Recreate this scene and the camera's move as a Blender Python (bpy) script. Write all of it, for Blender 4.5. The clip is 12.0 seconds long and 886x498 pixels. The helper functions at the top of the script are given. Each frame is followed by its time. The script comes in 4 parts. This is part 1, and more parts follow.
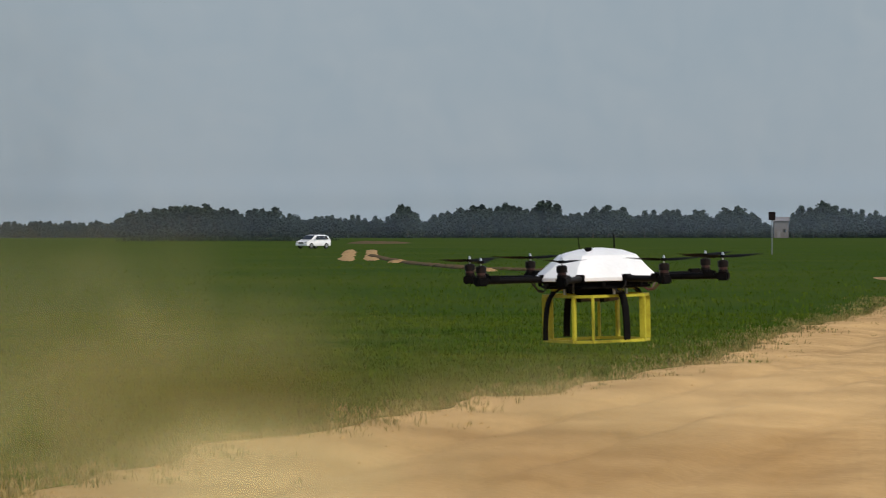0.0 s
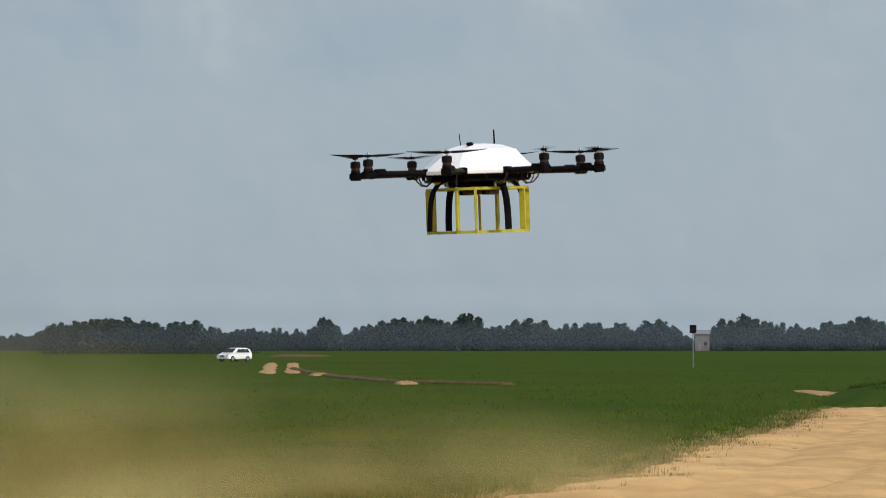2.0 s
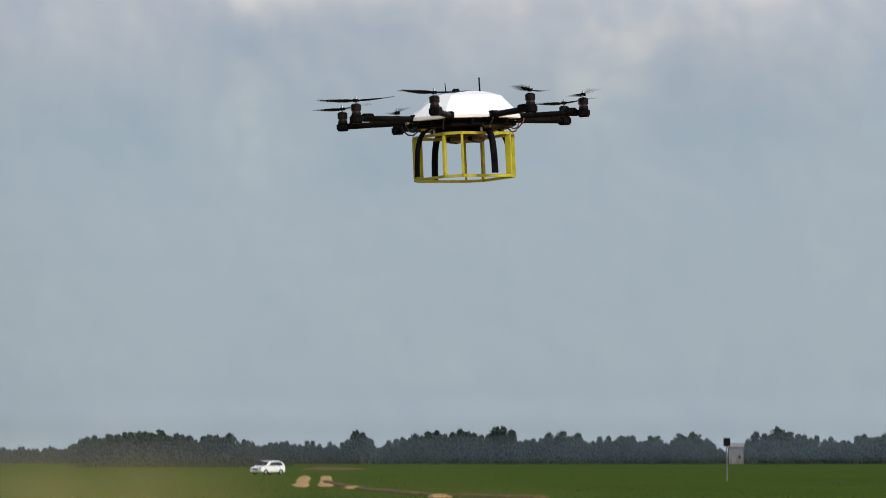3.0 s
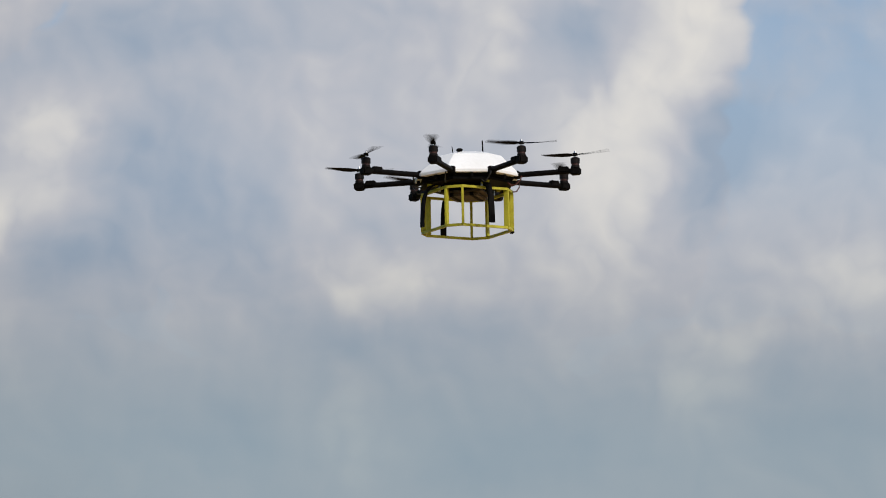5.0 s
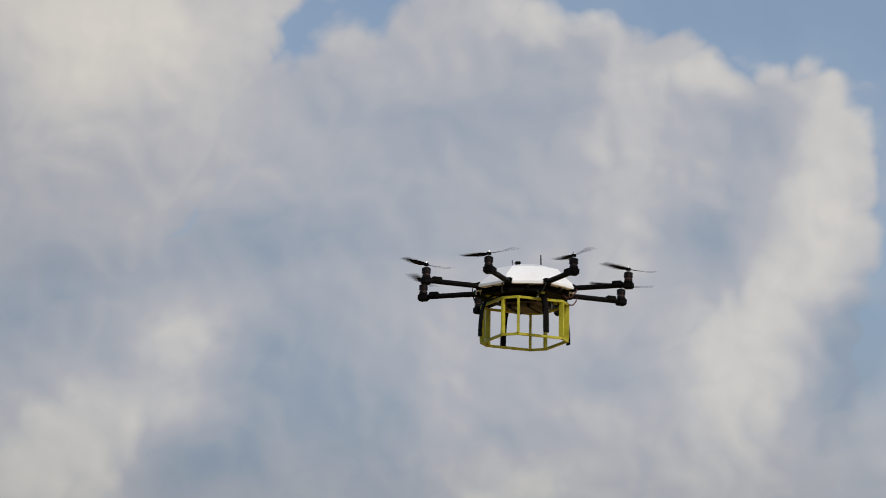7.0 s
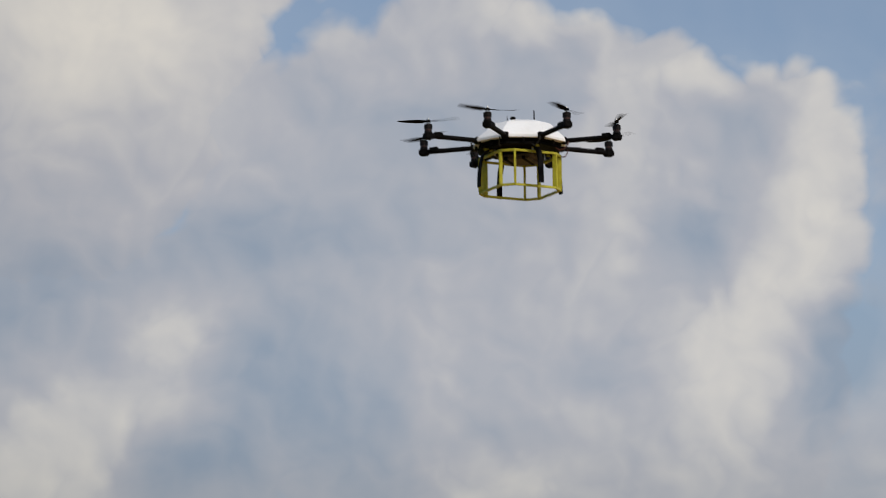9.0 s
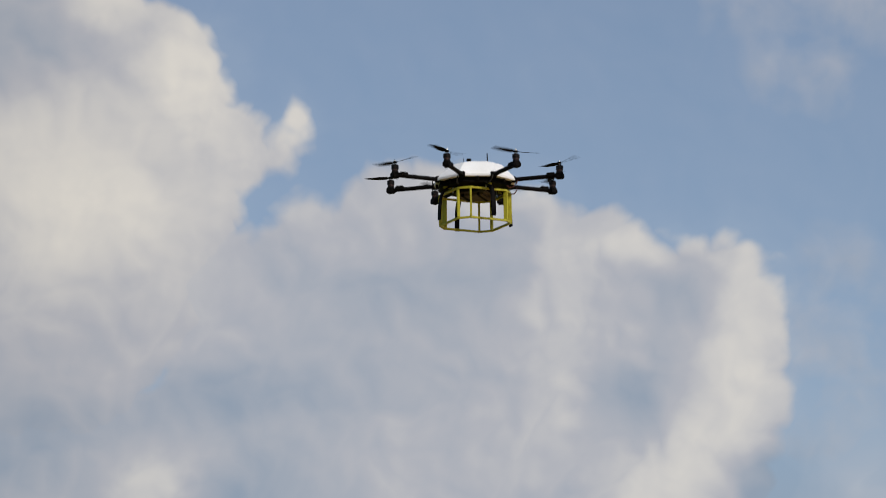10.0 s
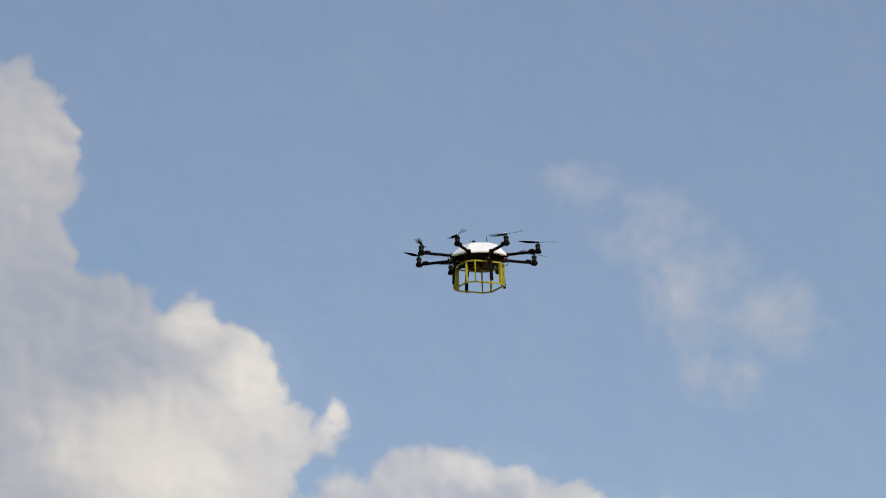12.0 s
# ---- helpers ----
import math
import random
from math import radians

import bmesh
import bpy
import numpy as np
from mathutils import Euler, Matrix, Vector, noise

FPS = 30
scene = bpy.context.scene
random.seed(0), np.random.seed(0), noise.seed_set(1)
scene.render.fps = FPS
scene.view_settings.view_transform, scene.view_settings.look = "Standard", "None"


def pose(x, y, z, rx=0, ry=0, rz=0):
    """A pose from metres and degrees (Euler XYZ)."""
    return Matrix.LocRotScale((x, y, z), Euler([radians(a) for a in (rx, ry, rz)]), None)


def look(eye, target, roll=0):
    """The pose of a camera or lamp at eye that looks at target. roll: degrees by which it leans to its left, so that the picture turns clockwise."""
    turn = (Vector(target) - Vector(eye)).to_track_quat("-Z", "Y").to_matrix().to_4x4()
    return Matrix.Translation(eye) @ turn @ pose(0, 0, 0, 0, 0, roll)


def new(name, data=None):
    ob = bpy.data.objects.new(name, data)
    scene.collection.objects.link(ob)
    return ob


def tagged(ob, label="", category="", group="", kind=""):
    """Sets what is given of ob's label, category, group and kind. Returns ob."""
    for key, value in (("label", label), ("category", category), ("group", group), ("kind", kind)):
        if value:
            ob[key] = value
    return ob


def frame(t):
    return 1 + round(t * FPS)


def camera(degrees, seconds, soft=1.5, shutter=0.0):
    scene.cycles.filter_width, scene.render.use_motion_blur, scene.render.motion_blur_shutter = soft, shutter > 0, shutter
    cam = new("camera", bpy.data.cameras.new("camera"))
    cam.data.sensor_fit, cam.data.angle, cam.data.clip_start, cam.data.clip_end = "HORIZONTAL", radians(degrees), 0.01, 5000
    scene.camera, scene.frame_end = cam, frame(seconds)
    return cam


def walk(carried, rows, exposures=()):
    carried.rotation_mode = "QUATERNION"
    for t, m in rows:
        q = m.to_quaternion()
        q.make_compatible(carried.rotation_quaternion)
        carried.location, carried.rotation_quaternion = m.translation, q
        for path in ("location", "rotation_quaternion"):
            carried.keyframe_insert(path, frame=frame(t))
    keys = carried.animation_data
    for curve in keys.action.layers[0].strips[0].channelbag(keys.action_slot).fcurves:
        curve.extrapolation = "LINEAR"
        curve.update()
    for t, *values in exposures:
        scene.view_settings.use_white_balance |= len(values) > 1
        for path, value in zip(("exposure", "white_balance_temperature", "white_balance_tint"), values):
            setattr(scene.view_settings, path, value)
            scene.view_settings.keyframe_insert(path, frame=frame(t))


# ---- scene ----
cam = camera(13.75, 12.0, soft=0.85, shutter=0.35)

EYE = (0.0, 0.0, 1.8)
# seconds, turn to the left and upward tilt in degrees
PAN = [
    (0, 1.269, -0.264),
    (0.5, 0.485, -0.194),
    (1, -0.132, -0.079),
    (1.25, -0.071, 0.520),
    (1.5, 0.000, 1.102),
    (2, 0.044, 1.498),
    (2.5, 0.282, 2.088),
    (3, 0.564, 3.258),
    (3.2, 0.670, 3.794),
    (4.8, 1.907, 7.434),
    (5, 2.179, 7.958),
    (5.5, 2.585, 9.256),
    (6, 2.923, 10.776),
    (6.5, 3.564, 11.173),
    (7, 4.241, 11.166),
    (7.2, 4.437, 11.146),
    (8.8, 4.286, 11.183),
    (9, 4.077, 11.150),
    (9.5, 3.476, 11.806),
    (10, 3.422, 13.588),
    (10.5, 3.690, 14.727),
    (11, 3.768, 15.715),
    (11.5, 3.783, 16.276),
    (12, 3.702, 17.144),
]


def aim(turn, tilt, roll=0.0):
    """The camera's pose at EYE: turned left from north and tilted up."""
    return pose(*EYE, 90 + tilt, 0, turn) @ pose(0, 0, 0, 0, 0, roll)


walk(cam, [(t, aim(a, b)) for t, a, b in PAN],
     exposures=[(0.0, -0.24), (1.5, -0.03), (3.0, -0.06), (3.2, -0.10), (4.8, -0.24), (5.5, -0.36), (7.0, -0.48), (9.5, -0.46), (10.0, -0.44), (11.0, -0.32), (12.0, -0.26)])

# ---- world, sun ----
SUN_EL, SUN_AZ = 46.0, 140.0        # degrees; azimuth clockwise from north
world = bpy.data.worlds.new("sky")
scene.world = world
world.use_nodes = True
wn, wl = world.node_tree.nodes, world.node_tree.links
sky = wn.new("ShaderNodeTexSky")
sky.sky_type, sky.sun_disc = "NISHITA", False
sky.sun_elevation, sky.sun_rotation = radians(SUN_EL), radians(SUN_AZ)
sky.air_density, sky.dust_density, sky.ozone_density = 1.0, 1.6, 1.5
wl.new(sky.outputs[0], wn["Background"].inputs["Color"])
wn["Background"].inputs["Strength"].default_value = 0.14

sun = new("sun", bpy.data.lights.new("sun", "SUN"))
sun.data.energy, sun.data.angle, sun.data.color = 3.6, radians(0.5), (1.0, 0.93, 0.82)
sun_way = Vector((math.sin(radians(SUN_AZ)) * math.cos(radians(SUN_EL)), math.cos(radians(SUN_AZ)) * math.cos(radians(SUN_EL)), math.sin(radians(SUN_EL))))
sun.matrix_world = look(sun_way * 100, (0, 0, 0))


# ---- materials ----
def node_material(name):
    m = bpy.data.materials.new(name)
    m.use_nodes = True
    return m, m.node_tree.nodes, m.node_tree.links, m.node_tree.nodes["Principled BSDF"]


def surface(name, colours, scale, rough=0.6, metal=0.0, bump=0.2, detail=6.0, fine=8.0, specular=0.5, coat=0.0):
    """Two colours mixed by coarse and fine noise, with relief from the fine one."""
    m, n, l, b = node_material(name)
    tc = n.new("ShaderNodeTexCoord")
    big, small = n.new("ShaderNodeTexNoise"), n.new("ShaderNodeTexNoise")
    big.inputs["Scale"].default_value, big.inputs["Detail"].default_value = scale, detail
    small.inputs["Scale"].default_value, small.inputs["Detail"].default_value = scale * fine, 4
    add = n.new("ShaderNodeMath")
    add.operation = "MULTIPLY_ADD"
    add.inputs[1].default_value = 0.45
    ramp = n.new("ShaderNodeMapRange")
    ramp.inputs["From Min"].default_value, ramp.inputs["From Max"].default_value = 0.52, 0.95
    mix = n.new("ShaderNodeMix")
    mix.data_type = "RGBA"
    mix.inputs["A"].default_value, mix.inputs["B"].default_value = (*colours[0], 1), (*colours[1], 1)
    bp = n.new("ShaderNodeBump")
    bp.inputs["Strength"].default_value = bump
    bp.inputs["Distance"].default_value = 0.2 / (scale * fine)
    for tex in (big, small):
        l.new(tc.outputs["Object"], tex.inputs["Vector"])
    l.new(small.outputs["Fac"], add.inputs[0])
    l.new(big.outputs["Fac"], add.inputs[2])
    l.new(add.outputs[0], ramp.inputs["Value"])
    l.new(ramp.outputs[0], mix.inputs["Factor"])
    l.new(mix.outputs["Result"], b.inputs["Base Color"])
    l.new(small.outputs["Fac"], bp.inputs["Height"])
    l.new(bp.outputs[0], b.inputs["Normal"])
    b.inputs["Roughness"].default_value, b.inputs["Metallic"].default_value = rough, metal
    b.inputs["Specular IOR Level"].default_value = specular
    b.inputs["Coat Weight"].default_value = coat
    return m


WHITE = surface("white_shell", ((0.80, 0.80, 0.80), (0.72, 0.72, 0.71)), 9, 0.35, bump=0.05)
CARBON = surface("black_carbon", ((0.0035, 0.0035, 0.0035), (0.007, 0.006, 0.006)), 30, 0.5, bump=0.1, specular=0.03)
BLACK = surface("black_plastic", ((0.0035, 0.0035, 0.0035), (0.007, 0.006, 0.006)), 25, 0.6, bump=0.1, specular=0.03)
MOTOR = surface("motor_metal", ((0.005, 0.004, 0.004), (0.012, 0.008, 0.007)), 60, 0.45, specular=0.12, metal=0.0, bump=0.1)
COPPER = surface("copper_winding", ((0.06, 0.016, 0.010), (0.03, 0.009, 0.007)), 120, 0.5, metal=0.2)
STEEL = surface("steel", ((0.55, 0.54, 0.52), (0.4, 0.39, 0.38)), 60, 0.3, metal=1.0, bump=0.05)
YELLOW = surface("yellow_paint", ((0.46, 0.43, 0.040), (0.30, 0.27, 0.022)), 14, 0.5, bump=0.08, specular=0.2)
TAN_BOARD = surface("plywood", ((0.07, 0.046, 0.02), (0.04, 0.026, 0.012)), 10, 0.7)
WIRE_RED = surface("wire_red", ((0.075, 0.012, 0.009), (0.045, 0.009, 0.008)), 40, 0.5)
WIRE_BLACK = surface("wire_black", ((0.012, 0.012, 0.012), (0.02, 0.02, 0.02)), 40, 0.5)
DIRT = surface("sandy_dirt", ((0.57, 0.368, 0.157), (0.35, 0.212, 0.085)), 0.5, 0.95, bump=0.8, fine=18, specular=0.15)
TRACK = surface("trodden_soil", ((0.42, 0.27, 0.125), (0.22, 0.135, 0.060)), 0.8, 0.95, bump=0.5, fine=8, specular=0.1)
SOIL = surface("brown_soil", ((0.11, 0.070, 0.032), (0.065, 0.050, 0.022)), 0.5, 0.95, bump=0.5, fine=10, specular=0.1)


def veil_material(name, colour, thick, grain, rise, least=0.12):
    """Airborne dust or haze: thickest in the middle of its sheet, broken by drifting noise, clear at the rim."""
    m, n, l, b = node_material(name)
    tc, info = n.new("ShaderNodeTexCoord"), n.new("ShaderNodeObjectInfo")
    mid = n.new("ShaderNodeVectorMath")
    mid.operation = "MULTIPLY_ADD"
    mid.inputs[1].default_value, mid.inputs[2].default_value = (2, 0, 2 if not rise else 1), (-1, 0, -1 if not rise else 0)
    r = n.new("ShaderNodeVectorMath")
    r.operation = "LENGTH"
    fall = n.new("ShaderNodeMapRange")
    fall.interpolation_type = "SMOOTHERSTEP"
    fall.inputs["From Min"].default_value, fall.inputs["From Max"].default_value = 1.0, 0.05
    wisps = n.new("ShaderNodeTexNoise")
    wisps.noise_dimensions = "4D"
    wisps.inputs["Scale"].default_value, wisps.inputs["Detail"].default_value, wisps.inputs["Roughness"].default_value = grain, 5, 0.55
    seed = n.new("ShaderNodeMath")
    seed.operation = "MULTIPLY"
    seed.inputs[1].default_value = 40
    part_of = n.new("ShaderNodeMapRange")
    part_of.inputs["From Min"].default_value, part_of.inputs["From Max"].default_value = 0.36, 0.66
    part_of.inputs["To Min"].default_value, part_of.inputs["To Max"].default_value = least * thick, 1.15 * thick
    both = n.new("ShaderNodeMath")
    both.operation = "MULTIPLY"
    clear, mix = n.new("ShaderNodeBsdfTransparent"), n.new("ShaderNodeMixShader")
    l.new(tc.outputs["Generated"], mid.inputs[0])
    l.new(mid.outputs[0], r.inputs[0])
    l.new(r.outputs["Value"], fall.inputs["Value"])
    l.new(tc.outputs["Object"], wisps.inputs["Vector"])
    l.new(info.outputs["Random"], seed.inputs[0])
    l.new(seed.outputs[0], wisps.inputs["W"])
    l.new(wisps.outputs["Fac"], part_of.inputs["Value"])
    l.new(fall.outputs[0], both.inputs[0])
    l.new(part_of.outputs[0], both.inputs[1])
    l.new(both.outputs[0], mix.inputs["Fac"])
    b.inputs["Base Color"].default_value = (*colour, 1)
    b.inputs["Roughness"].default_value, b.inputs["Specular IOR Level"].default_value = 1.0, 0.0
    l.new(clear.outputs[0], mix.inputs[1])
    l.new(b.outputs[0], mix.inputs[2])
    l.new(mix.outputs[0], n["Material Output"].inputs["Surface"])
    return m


DUST = veil_material("thick_dust", (0.38, 0.325, 0.155), 0.52, 0.8, False)
ROAD_DUST = veil_material("road_dust", (0.66, 0.475, 0.235), 0.42, 0.8, False)
THIN_DUST = veil_material("thin_dust", (0.22, 0.20, 0.14), 0.11, 1.1, False)
# see-through blue tint that imitates the haze of distance
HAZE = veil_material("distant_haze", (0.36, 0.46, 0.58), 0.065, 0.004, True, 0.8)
FIELD = surface("field_soil_and_crop", ((0.022, 0.050, 0.003), (0.046, 0.066, 0.005)), 0.05, 0.95, bump=0.5, fine=30, specular=0.03)
CROP = surface("crop_leaves", ((0.030, 0.074, 0.003), (0.090, 0.118, 0.009)), 0.30, 0.8, bump=0.0, fine=25, specular=0.04)
BANK_GRASS = surface("bank_grass", ((0.022, 0.050, 0.005), (0.046, 0.070, 0.009)), 0.6, 0.8, bump=0.0, fine=20, specular=0.04)
DRY = surface("dry_grass", ((0.30, 0.22, 0.085), (0.12, 0.12, 0.030)), 0.8, 0.8, bump=0.0, specular=0.2)
# leaf green leans blue-grey: distance haze is mixed into the colour
HAZY_LEAF = surface("hazy_tree_leaves", ((0.021, 0.034, 0.026), (0.034, 0.049, 0.036)), 0.25, 0.75, bump=0.0, fine=12, specular=0.15)
BARK = surface("bark", ((0.07, 0.05, 0.035), (0.11, 0.08, 0.06)), 2.0, 0.9)
CAR_WHITE = surface("white_car_paint", ((0.80, 0.80, 0.80), (0.74, 0.74, 0.73)), 1.5, 0.25, bump=0.0, coat=0.6)
CAR_GLASS = surface("dark_glass", ((0.015, 0.018, 0.02), (0.03, 0.033, 0.035)), 3, 0.08, bump=0.0)
TYRE = surface("rubber", ((0.012, 0.012, 0.012), (0.025, 0.023, 0.02)), 20, 0.8)
RIM = surface("alloy", ((0.5, 0.5, 0.5), (0.35, 0.35, 0.35)), 10, 0.35, metal=0.9)
SIGN_BLACK = surface("sign_black", ((0.008, 0.007, 0.007), (0.016, 0.011, 0.010)), 4, 0.9, specular=0.05)
POST = surface("galvanised_post", ((0.16, 0.18, 0.17), (0.12, 0.13, 0.13)), 6, 0.7)
PLASTER = surface("pale_plaster", ((0.13, 0.115, 0.11), (0.10, 0.09, 0.085)), 0.6, 0.9)
ROOF = surface("tin_roof", ((0.16, 0.15, 0.15), (0.12, 0.11, 0.11)), 0.8, 0.6)
LAMP_GLASS = surface("lamp_glass", ((0.5, 0.5, 0.5), (0.4, 0.4, 0.4)), 8, 0.1, bump=0.0)


# ---- mesh helpers ----
def part(name, bm, material, parent=None, label="", smooth=False):
    """Link a bmesh as one mesh object under parent."""
    me = bpy.data.meshes.new(name)
    bmesh.ops.recalc_face_normals(bm, faces=bm.faces)
    bm.to_mesh(me)
    bm.free()
    for mat in (material if isinstance(material, (list, tuple)) else (material,)):
        me.materials.append(mat)
    if smooth:
        for p in me.polygons:
            p.use_smooth = True
    ob = new(name, me)
    if parent:
        ob.parent = parent
    if label:
        tagged(ob, label)
    return ob


def box(bm, centre, size, turn=0.0, bevel=0.0):
    """Add a box, turned about z by degrees."""
    made = bmesh.ops.create_cube(bm, size=1.0)["verts"]
    m = pose(*centre, 0, 0, turn) @ Matrix.Diagonal((*size, 1))
    bmesh.ops.transform(bm, matrix=m, verts=made)
    if bevel:
        edges = list({e for v in made for e in v.link_edges})
        bmesh.ops.bevel(bm, geom=edges, offset=bevel, segments=2, affect="EDGES")
    return bm


def rod(bm, a, b, r1, r2=None, sides=10):
    """Add a capped round bar from a to b."""
    a, b = Vector(a), Vector(b)
    way = b - a
    m = Matrix.Translation((a + b) / 2) @ way.to_track_quat("Z", "Y").to_matrix().to_4x4()
    bmesh.ops.create_cone(bm, cap_ends=True, segments=sides, radius1=r1, radius2=r1 if r2 is None else r2, depth=way.length, matrix=m)
    return bm


def tube(bm, points, radius, sides=6):
    """Add a bent round bar along points."""
    rings = []
    pts = [Vector(p) for p in points]
    for i, p in enumerate(pts):
        way = (pts[min(i + 1, len(pts) - 1)] - pts[max(i - 1, 0)]).normalized()
        side = way.cross(Vector((0.13, 0.31, 0.94))).normalized()
        up = side.cross(way)
        rings.append([bm.verts.new(p + radius * (math.cos(a) * side + math.sin(a) * up)) for a in (k * math.tau / sides for k in range(sides))])
    for r, q in zip(rings, rings[1:]):
        for k in range(sides):
            bm.faces.new((r[k], r[(k + 1) % sides], q[(k + 1) % sides], q[k]))
    bm.faces.new(rings[0])
    bm.faces.new(rings[-1])
    return bm


def loft(bm, rings, cap=True):
    """Skin rings of equal count, from first to last."""
    rows = [[bm.verts.new(p) for p in ring] for ring in rings]
    k = len(rows[0])
    for r, q in zip(rows, rows[1:]):
        for i in range(k):
            bm.faces.new((r[i], r[(i + 1) % k], q[(i + 1) % k], q[i]))
    if cap:
        bm.faces.new(rows[0])
        bm.faces.new(rows[-1])
    return bm


def round_about(theta, r, z):
    """A point of the octocopter: theta degrees round from its front (-y) towards +x."""
    a = radians(theta)
    return Vector((r * math.sin(a), -r * math.cos(a), z))


# ---- sky backdrop of clouds ----
CLOUD_FAR = 2000.0                   # metres to the sheet of clouds
CLOUD_AIM = (4.241, 11.166)          # its middle: turn left and tilt, degrees
UNIT = CLOUD_FAR / 6500.0            # metres on the sheet for one unit of the lists below
# centres and half axes of the banks, right and down from the sheet's corner
BANK_LEFT = [
    (-245, -770, 205, 235), (-300, -450, 260, 300), (-120, -300, 330, 190), (228, -334, 86, 92), (330, -160, 166, 186),
    (60, -60, 420, 290), (250, 30, 260, 260), (470, -60, 110, 105), (560, -48, 70, 46), (585, -66, 50, 44), (604, -116, 36, 58), (100, 260, 330, 260),
]
BANK_MAIN = [
    (620, 190, 130, 160), (860, 190, 260, 230), (1120, 260, 250, 230), (1380, 300, 190, 190), (1440, 420, 130, 260),
    (1000, 560, 520, 330), (640, 560, 360, 360), (330, 680, 260, 260), (1300, 720, 250, 260), (80, 900, 330, 260),
    (900, 900, 420, 260), (1910, 200, 90, 70), (200, 1200, 600, 300), (20, 560, 420, 280),
    (640, 105, 95, 70), (765, 70, 115, 85), (880, 46, 150, 92), (1040, 120, 150, 90), (430, 240, 140, 180), (400, 830, 190, 140), (1420, 195, 110, 85), (1470, 240, 80, 115), (540, 260, 120, 160), (900, 1250, 700, 300), (1600, 1150, 420, 260),
]
BANK_THIN = [
    (1216, -690, 90, 70), (1400, -600, 150, 110), (1510, -420, 170, 150), (1690, -350, 190, 120), (1600, -240, 120, 110),
    (1900, 620, 300, 260), (1690, 880, 330, 300), (1900, 1150, 400, 300), (1680, 420, 200, 330),
]
# soft patches of light (+) and shade (-) inside the banks: centre, half axes, weight
LIGHT_LEFT = [
    (170, 70, 400, 330, 0.40), (360, 180, 170, 220, 0.12), (90, 850, 220, 170, 0.50), (330, 590, 130, 110, 0.34), (190, 730, 190, 130, 0.24),
    (-150, -790, 210, 190, 0.30), (-140, -370, 260, 180, -0.16), (230, -340, 110, 110, 0.50), (390, -210, 170, 170, 0.55), (110, -20, 390, 230, 0.46),
    (190, 140, 330, 200, 0.06), (600, -110, 60, 110, 0.45), (20, -225, 260, 100, -0.22), (-190, 230, 260, 220, -0.26), (480, 20, 120, 120, 0.25),
]
LIGHT_MAIN = [
    (950, 15, 280, 80, 0.40), (620, 60, 110, 60, 0.26), (1320, 115, 260, 80, 0.30), (1480, 270, 130, 270, 0.38), (1430, 450, 140, 170, 0.34),
    (1230, 325, 100, 80, 0.24), (1110, 200, 160, 260, 0.22), (1310, 630, 190, 190, 0.36), (1240, 870, 240, 130, 0.30), (780, 690, 80, 150, 0.20),
    (920, 880, 190, 110, 0.42), (1050, 760, 110, 80, 0.18), (700, 130, 220, 90, 0.14), (450, 540, 70, 60, 0.16), (560, 480, 90, 40, 0.14), (1100, 580, 280, 320, 0.13),
]
PUFFS = [
    (320, 600, 95, 75), (230, 695, 125, 75), (120, 795, 135, 110), (40, 870, 150, 120), (1240, 330, 72, 50), (1490, 250, 80, 130), (1445, 430, 115, 150), (1335, 610, 125, 120),
    (1290, 730, 110, 110), (1105, 230, 85, 170), (1130, 400, 55, 90), (900, 895, 90, 60), (945, 850, 100, 55),
    (245, -335, 85, 88), (400, -215, 130, 130), (480, -90, 110, 95), (600, -105, 60, 70), (930, 30, 170, 50), (1300, 130, 180, 45),
]
SHADE = [
    (840, 220, 330, 90, -0.20), (610, 400, 190, 120, -0.22), (430, 420, 200, 80, -0.24), (1345, 240, 80, 60, -0.20), (1235, 400, 100, 140, -0.34),
    (1090, 660, 110, 80, -0.26), (500, 690, 160, 230, -0.34), (640, 720, 120, 180, -0.22), (330, 820, 150, 80, -0.50), (30, 540, 190, 130, -0.26),
    (1480, 640, 100, 140, -0.40), (1010, 950, 380, 70, -0.24), (1615, 1010, 90, 60, -0.22), (200, 470, 240, 70, -0.16), (1560, 560, 120, 120, -0.3),
]
LOW_LIGHT = [
    (900, 1040, 1500, 240, -0.10), (854, 1124, 170, 130, 0.34), (1554, 984, 260, 120, 0.34), (1474, 1090, 150, 100, 0.26), (1734, 864, 200, 110, 0.34), (634, 984, 200, 110, 0.24),
    (1240, 1010, 160, 90, 0.20), (330, 760, 150, 120, 0.20), (1150, 1180, 260, 70, -0.25), (640, 1150, 200, 90, -0.22), (1660, 1120, 160, 110, -0.24), (300, 1020, 240, 120, 0.12),
]
LOW_PUFFS = [(840, 1100, 45, 70), (890, 1165, 70, 45), (1540, 960, 130, 50), (1460, 1060, 70, 60), (1735, 850, 90, 60)]


